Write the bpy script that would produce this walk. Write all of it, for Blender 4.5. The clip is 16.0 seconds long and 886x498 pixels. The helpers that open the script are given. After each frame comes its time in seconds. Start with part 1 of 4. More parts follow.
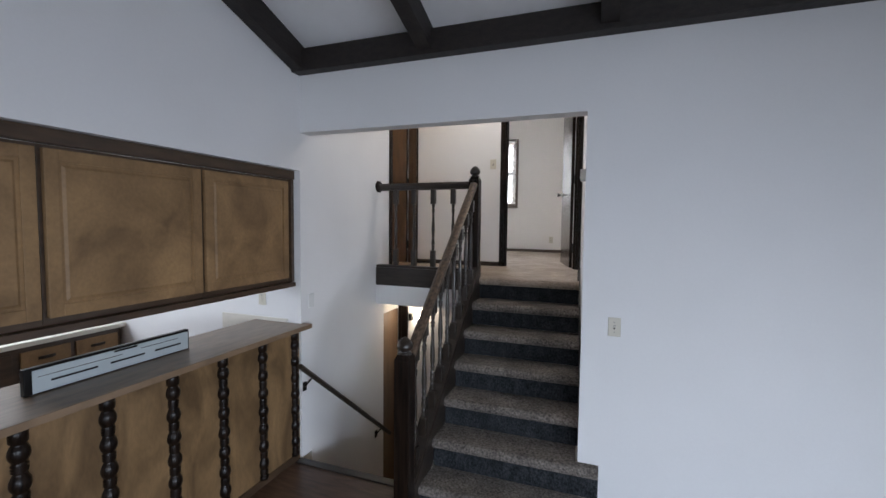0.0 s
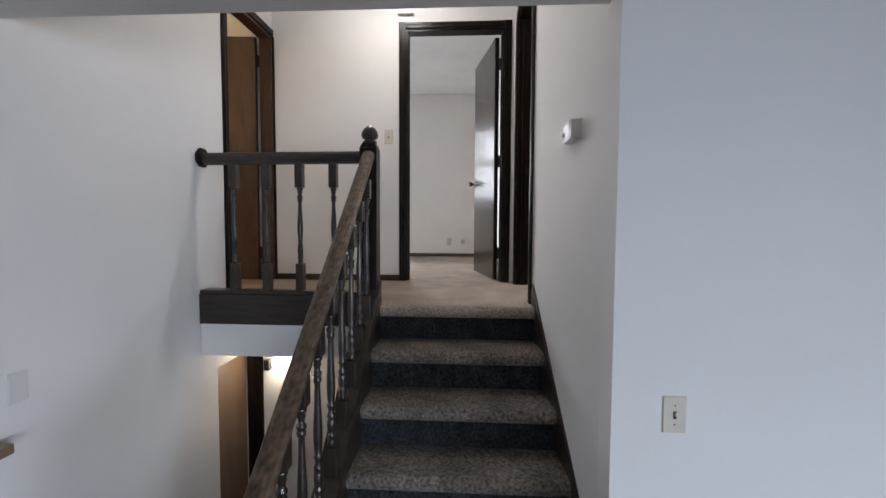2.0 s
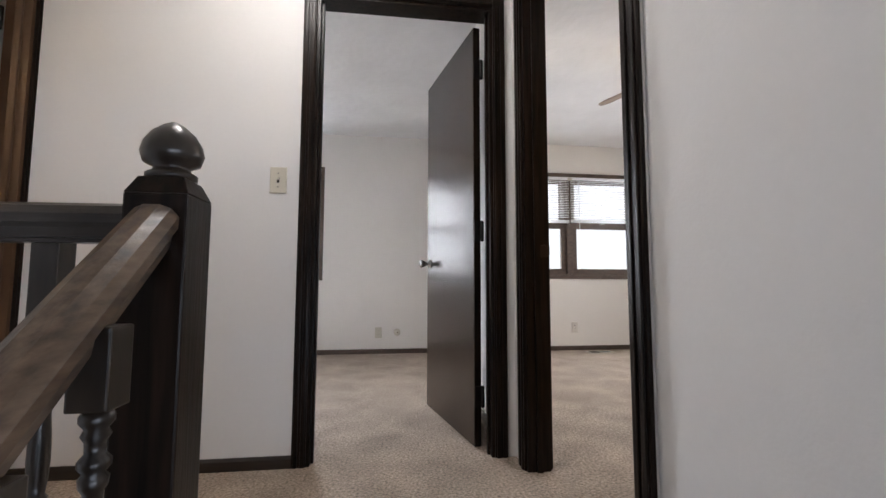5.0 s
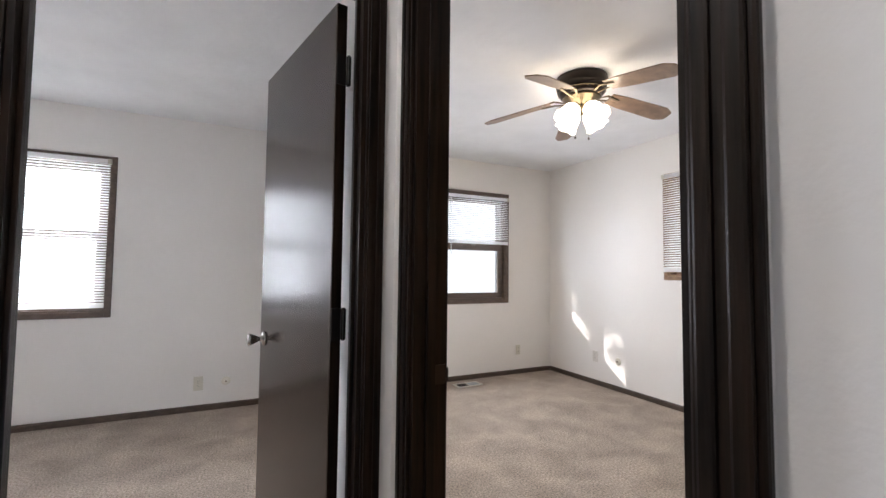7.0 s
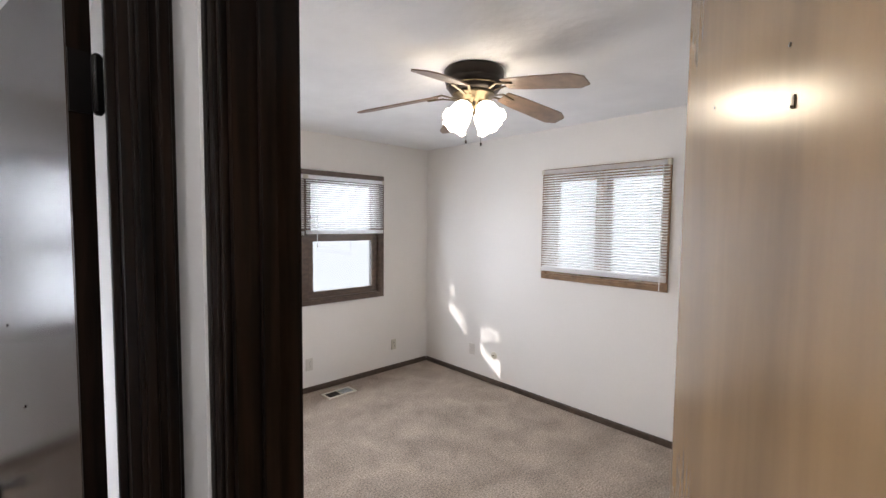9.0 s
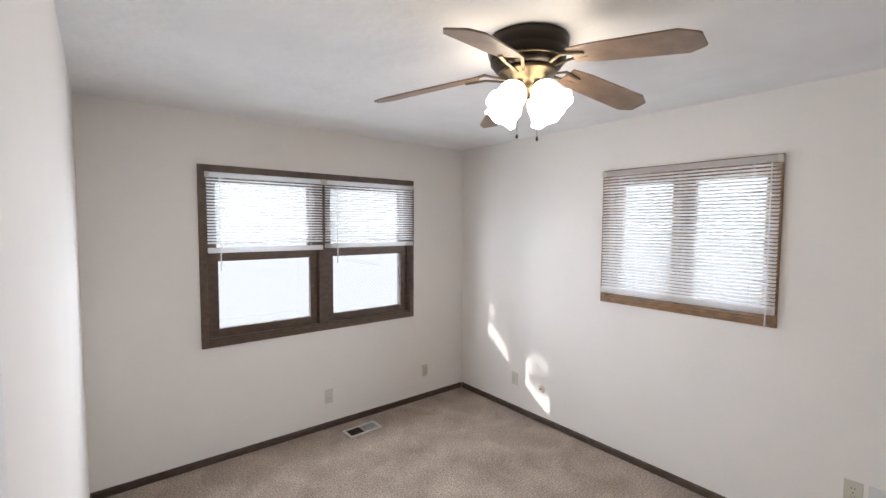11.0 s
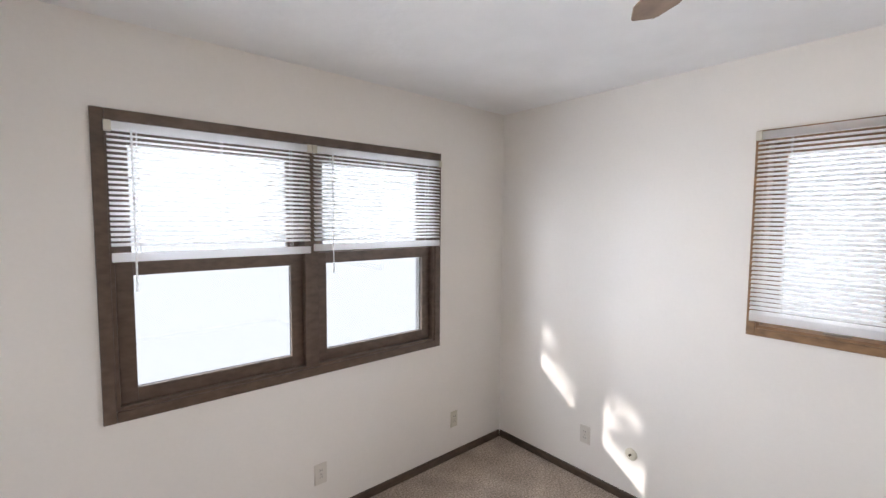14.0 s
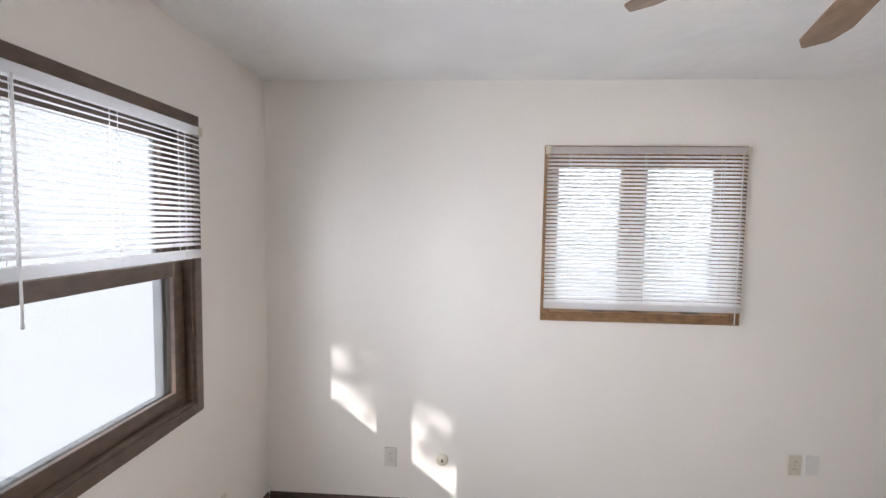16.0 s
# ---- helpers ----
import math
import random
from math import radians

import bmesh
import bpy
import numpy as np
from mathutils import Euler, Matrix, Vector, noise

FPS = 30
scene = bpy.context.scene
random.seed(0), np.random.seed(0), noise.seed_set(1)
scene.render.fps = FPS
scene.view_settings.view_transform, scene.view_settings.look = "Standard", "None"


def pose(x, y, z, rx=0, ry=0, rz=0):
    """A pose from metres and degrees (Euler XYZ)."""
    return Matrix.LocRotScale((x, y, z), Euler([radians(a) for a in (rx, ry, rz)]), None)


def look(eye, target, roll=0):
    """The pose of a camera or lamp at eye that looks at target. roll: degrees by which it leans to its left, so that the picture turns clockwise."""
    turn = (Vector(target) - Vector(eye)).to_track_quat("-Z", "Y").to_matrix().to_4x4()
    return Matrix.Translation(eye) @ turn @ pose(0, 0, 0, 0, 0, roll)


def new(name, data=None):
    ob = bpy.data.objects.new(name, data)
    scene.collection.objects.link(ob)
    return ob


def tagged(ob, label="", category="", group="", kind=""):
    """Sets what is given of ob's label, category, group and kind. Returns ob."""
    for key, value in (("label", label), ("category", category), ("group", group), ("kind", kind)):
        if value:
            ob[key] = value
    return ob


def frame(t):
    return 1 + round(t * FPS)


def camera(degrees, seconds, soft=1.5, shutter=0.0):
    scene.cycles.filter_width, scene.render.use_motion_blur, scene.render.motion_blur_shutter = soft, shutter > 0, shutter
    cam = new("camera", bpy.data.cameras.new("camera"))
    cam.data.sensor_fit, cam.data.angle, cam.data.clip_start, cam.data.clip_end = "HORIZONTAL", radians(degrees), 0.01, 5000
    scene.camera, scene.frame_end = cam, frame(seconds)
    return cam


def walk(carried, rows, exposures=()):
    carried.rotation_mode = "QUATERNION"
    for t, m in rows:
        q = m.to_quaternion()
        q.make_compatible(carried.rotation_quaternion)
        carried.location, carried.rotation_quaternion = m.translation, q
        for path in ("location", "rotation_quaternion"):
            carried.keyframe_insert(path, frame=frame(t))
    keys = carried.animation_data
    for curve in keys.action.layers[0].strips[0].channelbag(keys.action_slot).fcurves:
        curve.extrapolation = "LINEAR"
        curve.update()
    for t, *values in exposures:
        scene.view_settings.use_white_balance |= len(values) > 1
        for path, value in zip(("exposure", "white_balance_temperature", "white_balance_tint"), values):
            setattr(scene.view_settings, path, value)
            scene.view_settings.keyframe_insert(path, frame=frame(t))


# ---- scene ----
cam = camera(91.9, 16.0)
PATH = [
    (0, (0.089, -5.009, 0.501), (-0.595, -3.134, 0.382), 0.6),
    (0.5, (-0.102, -4.637, 0.464), (-0.632, -2.711, 0.353), 0.6),
    (1, (-0.252, -4.29, 0.455), (-0.604, -2.324, 0.346), 0.6),
    (1.5, (-0.387, -3.921, 0.46), (-0.595, -1.935, 0.353), 0.6),
    (2, (-0.451, -3.585, 0.465), (-0.566, -1.591, 0.357), 0.3),
    (2.5, (-0.494, -3.26, 0.481), (-0.579, -1.264, 0.394), 0.5),
    (3, (-0.579, -2.925, 0.486), (-0.63, -0.926, 0.452), 0.4),
    (3.5, (-0.644, -2.625, 0.513), (-0.657, -0.626, 0.54), 0.4),
    (4, (-0.613, -2.306, 0.614), (-0.617, -0.307, 0.684), 0.3),
    (4.5, (-0.629, -2.104, 0.682), (-0.56, -0.11, 0.814), 0.3),
    (4.7, (-0.648, -2.024, 0.708), (-0.505, -0.035, 0.86), 0.2),
    (6.8, (-0.539, -1.3, 1.152), (0.292, 0.515, 1.278), 0.6),
    (7, (-0.512, -1.242, 1.184), (0.37, 0.55, 1.284), 0.6),
    (7.5, (-0.443, -1.098, 1.297), (0.549, 0.639, 1.318), 0.5),
    (8, (-0.421, -0.998, 1.39), (0.708, 0.652, 1.339), 0.4),
    (8.5, (-0.347, -0.911, 1.507), (0.924, 0.629, 1.397), 0.9),
    (9, (-0.274, -0.825, 1.597), (1.097, 0.627, 1.477), 0.6),
    (9.2, (-0.233, -0.811, 1.628), (1.155, 0.624, 1.51), 0.9),
    (11.3, (0.155, -0.301, 1.706), (1.324, 1.317, 1.584), 0.0),
    (11.5, (0.2, -0.254, 1.729), (1.272, 1.429, 1.594), -0.1),
    (12, (0.279, -0.145, 1.703), (1.151, 1.65, 1.571), -0.1),
    (12.5, (0.361, 0.0, 1.666), (1.127, 1.843, 1.539), -0.0),
    (13, (0.407, 0.247, 1.665), (1.193, 2.081, 1.529), -0.0),
    (13.5, (0.498, 0.479, 1.664), (1.513, 2.197, 1.526), 0.2),
    (14, (0.562, 0.748, 1.652), (1.86, 2.263, 1.516), 0.4),
    (14.5, (0.594, 1.018, 1.66), (2.139, 2.279, 1.513), 0.4),
    (15, (0.601, 1.276, 1.653), (2.384, 2.17, 1.512), 0.7),
    (15.5, (0.608, 1.528, 1.648), (2.543, 2.017, 1.509), 0.9),
    (16, (0.604, 1.738, 1.649), (2.597, 1.856, 1.525), 0.9),
]
walk(cam, [(t, look(eye, target, roll)) for t, eye, target, roll in PATH],
     [(0, 0.05, 6250, 12), (2.5, 0.05, 6250, 12), (4.5, 0.1, 6250, 13), (7, 0.16, 6100, 13), (9, -0.02, 6050, 13), (12, 0.0, 6050, 13), (13.3, 0.04, 6050, 13), (15, 0.02, 6050, 13), (16, -0.02, 6050, 13)])

# ---- world, sun, large lights ----
world = bpy.data.worlds.new("world")
scene.world = world
world.use_nodes = True
wn = world.node_tree
sky = wn.nodes.new("ShaderNodeTexSky")
sky.sky_type, sky.sun_disc = "NISHITA", False
sky.sun_elevation, sky.sun_rotation = radians(20.2), radians(-61.2)
wn.links.new(sky.outputs[0], wn.nodes["Background"].inputs[0])
wn.nodes["Background"].inputs[1].default_value = 0.15

SUN_DIR = Vector((1.0, -0.55, -0.42)).normalized()
sun = new("sun", bpy.data.lights.new("sun", "SUN"))
sun.data.energy, sun.data.angle, sun.data.color = 3.8, radians(0.5), (1.0, 0.93, 0.82)
sun.matrix_world = SUN_DIR.to_track_quat("-Z", "Y").to_matrix().to_4x4()


def area_lamp(name, eye, target, w, h, watts, color, spread=180):
    lamp = new(name, bpy.data.lights.new(name, "AREA"))
    lamp.data.shape, lamp.data.size, lamp.data.size_y = "RECTANGLE", w, h
    lamp.data.energy, lamp.data.color, lamp.data.spread = watts, color, radians(spread)
    lamp.matrix_world = look(eye, target)
    return lamp


DAY = (0.93, 0.96, 1.0)
area_lamp("window_light_north", (1.49, 3.046, 1.4475), (1.49, 0, 1.4475), 1.66, 1.165, 92, DAY)
area_lamp("window_light_east", (3.136, 0.8075, 1.595), (0, 0.8075, 1.595), 0.985, 0.88, 50, DAY)
area_lamp("window_light_bedroom", (-1.7975, 3.046, 1.42), (-1.7975, 0, 1.42), 0.825, 1.16, 170, DAY)
# assumed openings out of view, placed and aimed to light living room and stairwell
area_lamp("assumed_daylight_living", (1.6, -8.12, -0.15), (-0.8, -2.8, -1.9), 3.4, 1.3, 36, (0.77, 0.86, 1.0), 105)
area_lamp("assumed_daylight_living_east", (4.12, -6.4, 0.05), (-1.6, -2.4, -2.7), 2.2, 1.5, 66, (0.79, 0.87, 1.0), 100)
# fill lamp in an unseen, made-up opening, added to brighten the kitchen
area_lamp("added_fill_kitchen", (-4.82, -3.8, 0.35), (-2, -3.6, -0.3), 1.4, 0.9, 45, (0.86, 0.92, 1.0))


# ---- materials ----
def material(name, color, rough=0.5, metal=0.0, vary=0.12, scale=6.0, stretch=(1, 1, 1), bump=0.0, bump_scale=60.0,
             coat=0.0, emit=None, emit_power=0.0, dark=None, fine=0.0, fine_scale=150.0, spec=0.5, distort=0.0, sheen=0.0):
    mat = bpy.data.materials.new(name)
    mat.use_nodes = True
    nt = mat.node_tree
    bsdf = nt.nodes["Principled BSDF"]
    bsdf.inputs["Roughness"].default_value = rough
    bsdf.inputs["Metallic"].default_value = metal
    bsdf.inputs["Coat Weight"].default_value = coat
    bsdf.inputs["Coat Roughness"].default_value = 0.18
    bsdf.inputs["Specular IOR Level"].default_value = spec
    bsdf.inputs["Sheen Weight"].default_value = sheen
    bsdf.inputs["Sheen Roughness"].default_value = 0.45
    bsdf.inputs["Sheen Tint"].default_value = (0.9, 0.82, 0.72, 1)
    geo = nt.nodes.new("ShaderNodeNewGeometry")
    mapping = nt.nodes.new("ShaderNodeMapping")
    mapping.inputs["Scale"].default_value = stretch
    nt.links.new(geo.outputs["Position"], mapping.inputs["Vector"])
    big = nt.nodes.new("ShaderNodeTexNoise")
    big.inputs["Distortion"].default_value = distort
    big.inputs["Scale"].default_value, big.inputs["Detail"].default_value = scale, 6
    nt.links.new(mapping.outputs[0], big.inputs["Vector"])
    ramp = nt.nodes.new("ShaderNodeValToRGB")
    c = Vector(color)
    lo = Vector(dark) if dark else c * (1 - vary)
    ramp.color_ramp.elements[0].position, ramp.color_ramp.elements[1].position = 0.32, 0.70
    ramp.color_ramp.elements[0].color = (*lo, 1)
    ramp.color_ramp.elements[1].color = (*(c * (1 + 0.4 * vary)), 1)
    nt.links.new(big.outputs["Fac"], ramp.inputs[0])
    out = ramp.outputs[0]
    if fine:
        small = nt.nodes.new("ShaderNodeTexNoise")
        small.inputs["Scale"].default_value, small.inputs["Detail"].default_value = fine_scale, 5
        nt.links.new(mapping.outputs[0], small.inputs["Vector"])
        r2 = nt.nodes.new("ShaderNodeMapRange")
        r2.inputs["From Min"].default_value, r2.inputs["From Max"].default_value = 0.25, 0.75
        r2.inputs["To Min"].default_value, r2.inputs["To Max"].default_value = 1 - fine, 1 + fine * 0.6
        nt.links.new(small.outputs["Fac"], r2.inputs["Value"])
        mul = nt.nodes.new("ShaderNodeVectorMath")
        mul.operation = "SCALE"
        nt.links.new(out, mul.inputs[0])
        nt.links.new(r2.outputs[0], mul.inputs["Scale"])
        out = mul.outputs[0]
    nt.links.new(out, bsdf.inputs["Base Color"])
    if bump:
        grain = nt.nodes.new("ShaderNodeTexNoise")
        grain.inputs["Scale"].default_value, grain.inputs["Detail"].default_value = bump_scale, 4
        nt.links.new(mapping.outputs[0], grain.inputs["Vector"])
        b = nt.nodes.new("ShaderNodeBump")
        b.inputs["Strength"].default_value, b.inputs["Distance"].default_value = bump, 0.01
        nt.links.new(grain.outputs["Fac"], b.inputs["Height"])
        nt.links.new(b.outputs[0], bsdf.inputs["Normal"])
    if emit:
        bsdf.inputs["Emission Color"].default_value = (*emit, 1)
        bsdf.inputs["Emission Strength"].default_value = emit_power
    return mat


WALL = material("wall_paint", (0.82, 0.81, 0.80), 0.78, vary=0.03, scale=1.3, bump=0.05, bump_scale=130, fine=0.012, fine_scale=60, spec=0.3)
WALL_WARM = material("wall_paint_cream", (0.87, 0.839, 0.797), 0.78, vary=0.03, scale=1.3, bump=0.05, bump_scale=130, fine=0.012, fine_scale=60, spec=0.3)
CEIL = material("ceiling_texture", (0.88, 0.88, 0.88), 0.85, vary=0.06, scale=2.5, bump=0.45, bump_scale=14)
CARPET = material("carpet_pile", (0.48, 0.393, 0.32), 0.95, vary=0.26, scale=4, distort=0.4, bump=0.8, bump_scale=115, fine=0.7, fine_scale=95, spec=0.1, sheen=0.15)
# One taupe carpet as on the landing; the stair's shade is in these colours.
RISER_SHADED = material("shaded_riser_carpet", (0.040, 0.043, 0.047), 0.97, sheen=0.05, vary=0.4, scale=11, stretch=(1.3, 1, 0.9), bump=1.0, bump_scale=70, fine=0.75, fine_scale=70, spec=0.03)
TREAD_DIMMED = material("dimmed_tread_carpet", (0.225, 0.195, 0.170), 0.97, sheen=0.1, vary=0.35, scale=5, bump=1.0, bump_scale=70, fine=0.8, fine_scale=70, spec=0.05)
VINYL = material("vinyl_floor", (0.42, 0.27, 0.16), 0.4, vary=0.2, scale=5)
PARQUET = material("wood_floor", (0.10, 0.055, 0.035), 0.35, vary=0.5, scale=7, stretch=(1, 6, 1), bump=0.1)
DARK = material("dark_stained_wood", (0.018, 0.0105, 0.0068), 0.30, vary=0.6, scale=8, stretch=(7, 7, 0.4), bump=0.08, bump_scale=24, coat=0.0, spec=0.20, dark=(0.003, 0.0022, 0.0018), distort=0.4)
DARK_H = material("dark_stained_board", (0.028, 0.020, 0.0145), 0.36, vary=0.5, scale=9, stretch=(0.7, 6, 6), bump=0.12, bump_scale=30, coat=0.2)
BEAM = material("beam_wood", (0.022, 0.016, 0.013), 0.6, vary=0.5, scale=6, stretch=(3, 1, 6), bump=0.35, bump_scale=18)
RAIL = material("handrail_wood", (0.130, 0.087, 0.057), 0.28, vary=0.6, scale=11, stretch=(5, 0.9, 5), bump=0.1, bump_scale=25, coat=0.22, spec=0.35, dark=(0.038, 0.025, 0.017))
BALUSTER = material("turned_wood", (0.026, 0.0185, 0.013), 0.33, vary=0.5, scale=14, stretch=(3, 3, 0.8), coat=0.3)
CABINET = material("cabinet_wood", (0.31, 0.186, 0.083), 0.58, vary=0.4, scale=2.2, stretch=(1, 1.5, 1.3), bump=0.05, coat=0.0, dark=(0.15, 0.086, 0.037), distort=0.7, fine=0.14, fine_scale=40)
CABINET_DK = material("cabinet_frame_wood", (0.075, 0.045, 0.026), 0.4, vary=0.4, scale=6, stretch=(1, 0.8, 4), coat=0.2)
PANEL = material("bar_panel_wood", (0.27, 0.165, 0.077), 0.42, vary=0.4, scale=2.4, stretch=(1, 2.2, 0.8), bump=0.05, coat=0.1, dark=(0.125, 0.074, 0.034), distort=1.1, fine=0.14, fine_scale=35)
BARTOP = material("bar_top_laminate", (0.25, 0.165, 0.10), 0.42, vary=0.3, scale=8, stretch=(4, 0.8, 1), coat=0.3)
DOOR_A = material("door_veneer_dark", (0.050, 0.034, 0.024), 0.19, vary=0.45, scale=4, stretch=(2, 2, 0.25), bump=0.02, bump_scale=20, coat=0.0, spec=0.32, dark=(0.032, 0.022, 0.016))
DOOR_B = material("door_veneer_light", (0.33, 0.20, 0.088), 0.27, vary=0.2, scale=3, stretch=(1.6, 1.6, 0.22), bump=0.012, bump_scale=50, coat=0.5, fine=0.05, fine_scale=34, distort=0.8)
DOOR_C = material("door_veneer_red", (0.098, 0.051, 0.027), 0.38, vary=0.4, scale=4, stretch=(2.2, 2.2, 0.7), bump=0.04, coat=0.3, dark=(0.062, 0.031, 0.017), distort=1.2)
DOOR_T = material("door_veneer_tan", (0.20, 0.128, 0.078), 0.42, vary=0.25, scale=4, stretch=(2, 2, 0.5), bump=0.03, coat=0.15)
WINWOOD = material("window_wood", (0.115, 0.076, 0.053), 0.42, vary=0.35, scale=9, stretch=(2, 4, 4), coat=0.2)
WINWOOD_E = material("window_wood_amber", (0.27, 0.155, 0.075), 0.42, vary=0.35, scale=9, stretch=(4, 2, 4), coat=0.2)
BASE = material("baseboard_wood", (0.085, 0.058, 0.04), 0.45, vary=0.4, scale=9, stretch=(2, 2, 5))
PLASTIC = material("ivory_plastic", (0.66, 0.62, 0.52), 0.35, vary=0.05)
PAINTED = material("beige_painted_plate", (0.70, 0.66, 0.60), 0.5, vary=0.05)
WHITE_PL = material("white_plastic", (0.74, 0.74, 0.72), 0.35, vary=0.05)
BLIND = material("blind_enamel", (0.90, 0.90, 0.89), 0.4, vary=0.04)
BRASS = material("antique_brass", (0.17, 0.132, 0.082), 0.38, metal=1.0, vary=0.2)
BLACK = material("black_metal", (0.018, 0.016, 0.015), 0.35, metal=0.6, vary=0.2)
BRONZE = material("dark_bronze", (0.05, 0.04, 0.033), 0.35, metal=0.8, vary=0.3)
STEEL = material("brushed_steel", (0.40, 0.385, 0.36), 0.22, metal=1.0, vary=0.1)
COUNTER = material("cream_laminate", (0.72, 0.68, 0.60), 0.35, vary=0.05, scale=20)
VENTPANEL = material("grey_enamel", (0.50, 0.55, 0.56), 0.3, vary=0.05)
BLADE = material("fan_blade_wood", (0.25, 0.165, 0.11), 0.4, vary=0.3, scale=8, stretch=(2, 2, 2), coat=0.2)
SHADE = material("frosted_glass", (0.9, 0.85, 0.75), 0.3, emit=(1.0, 0.85, 0.64), emit_power=11.0)
BULB = material("lamp_glow", (0.9, 0.85, 0.75), 0.3, emit=(1.0, 0.74, 0.44), emit_power=35.0)
LOWGLOW = material("lower_hall_lamp_glass", (0.9, 0.86, 0.78), 0.3, emit=(1.0, 0.84, 0.64), emit_power=45.0)
HALLGLOW = material("hall_lamp_glass", (0.9, 0.87, 0.8), 0.3, emit=(1.0, 0.94, 0.86), emit_power=64.0)
LEAF = material("leaves", (0.07, 0.10, 0.03), 0.6, vary=0.4, scale=3)
BARK = material("bark", (0.12, 0.09, 0.07), 0.9, vary=0.4, scale=8, bump=0.5)
GRASS = material("lawn", (0.10, 0.13, 0.06), 0.9, vary=0.4, scale=0.8, bump=0.5)
# tinted dark only to dim the area lamps seen through the panes
GLASS = bpy.data.materials.new("dimming_window_glass")
GLASS.use_nodes = True
gb = GLASS.node_tree.nodes["Principled BSDF"]
gb.inputs["Base Color"].default_value = (0.071, 0.070, 0.067, 1)
gb.inputs["Transmission Weight"].default_value, gb.inputs["Roughness"].default_value, gb.inputs["IOR"].default_value = 1.0, 0.0, 1.45
VINYLW = material("vinyl_jamb_white", (0.72, 0.74, 0.76), 0.4, vary=0.04)


# colour stands in for an unlit closet interior
CLOSET_DARK = material("closet_darkness", (0.06, 0.04, 0.03), 0.6, vary=0.3)


# thin enamelled slats let some daylight through
bnt = BLIND.node_tree
glow = bnt.nodes.new("ShaderNodeBsdfTranslucent")
glow.inputs["Color"].default_value = (0.96, 0.96, 0.96, 1)
both = bnt.nodes.new("ShaderNodeMixShader")
both.inputs[0].default_value = 0.85
bnt.links.new(bnt.nodes["Principled BSDF"].outputs[0], both.inputs[1])
bnt.links.new(glow.outputs[0], both.inputs[2])
bnt.links.new(both.outputs[0], bnt.nodes["Material Output"].inputs["Surface"])


# ---- mesh helpers ----
def box(bm, x0, x1, y0, y1, z0, z1, m=None):
    v = [bm.verts.new((x, y, z)) for x in (x0, x1) for y in (y0, y1) for z in (z0, z1)]
    for f in ((0, 1, 3, 2), (4, 6, 7, 5), (0, 4, 5, 1), (2, 3, 7, 6), (0, 2, 6, 4), (1, 5, 7, 3)):
        bm.faces.new([v[i] for i in f])
    if m is not None:
        bmesh.ops.transform(bm, matrix=m, verts=v)
    return v


def prism(bm, outline, axis, a, b):
    """A closed outline of (u, v) pushed along an axis from a to b."""
    def at(u, v, w):
        return {"x": (w, u, v), "y": (u, w, v), "z": (u, v, w)}[axis]
    one = [bm.verts.new(at(u, v, a)) for u, v in outline]
    two = [bm.verts.new(at(u, v, b)) for u, v in outline]
    n = len(outline)
    bm.faces.new(one)
    bm.faces.new(two[::-1])
    for i in range(n):
        bm.faces.new((one[i], two[i], two[(i + 1) % n], one[(i + 1) % n]))
    return one + two


def lathe(bm, profile, n=16, m=None):
    """Rings of (radius, z) turned about z."""
    rings, made = [], []
    for r, z in profile:
        ring = [bm.verts.new((r * math.cos(2 * math.pi * i / n), r * math.sin(2 * math.pi * i / n), z)) for i in range(n)]
        rings.append(ring)
        made += ring
    for p, q in zip(rings, rings[1:]):
        for i in range(n):
            bm.faces.new((p[i], p[(i + 1) % n], q[(i + 1) % n], q[i])).smooth = True
    bm.faces.new(rings[0][::-1])
    bm.faces.new(rings[-1])
    if m is not None:
        bmesh.ops.transform(bm, matrix=m, verts=made)
    return made


def sweep(bm, section, a, b, up=(0, 0, 1)):
    """A section of (side, up) pushed from point a to point b."""
    a, b = Vector(a), Vector(b)
    way = (b - a).normalized()
    side = way.cross(Vector(up)).normalized()
    top = side.cross(way)
    one = [bm.verts.new(a + side * u + top * v) for u, v in section]
    two = [bm.verts.new(b + side * u + top * v) for u, v in section]
    n = len(section)
    bm.faces.new(one)
    bm.faces.new(two[::-1])
    for i in range(n):
        bm.faces.new((one[i], two[i], two[(i + 1) % n], one[(i + 1) % n]))


def finish(name, bm, mat, bevel=0.0, smooth=False):
    bmesh.ops.recalc_face_normals(bm, faces=bm.faces)
    if bevel:
        edges = [e for e in bm.edges if len(e.link_faces) == 2 and e.calc_face_angle(0) > 0.6]
        bmesh.ops.bevel(bm, geom=edges, offset=bevel, segments=2, profile=0.6, affect="EDGES", clamp_overlap=True)
    me = bpy.data.meshes.new(name)
    bm.to_mesh(me)
    bm.free()
    if smooth:
        for p in me.polygons:
            p.use_smooth = True
    me.materials.append(mat)
    return new(name, me)


def part(name, bm, mat, parent, label="", bevel=0.0, smooth=False):
    ob = finish(name, bm, mat, bevel, smooth)
    ob.parent = parent
    if label:
        tagged(ob, label)
    return ob


def thing(name, label, category, at=(0, 0, 0), group="", kind="", rz=0):
    ob = new(name)
    ob.empty_display_size = 0.1
    ob.matrix_world = pose(*at, 0, 0, rz)
    return tagged(ob, label, category, group, kind)


def structure(name, bm, mat, label="", bevel=0.0):
    return tagged(finish(name, bm, mat, bevel), label, kind="structure")


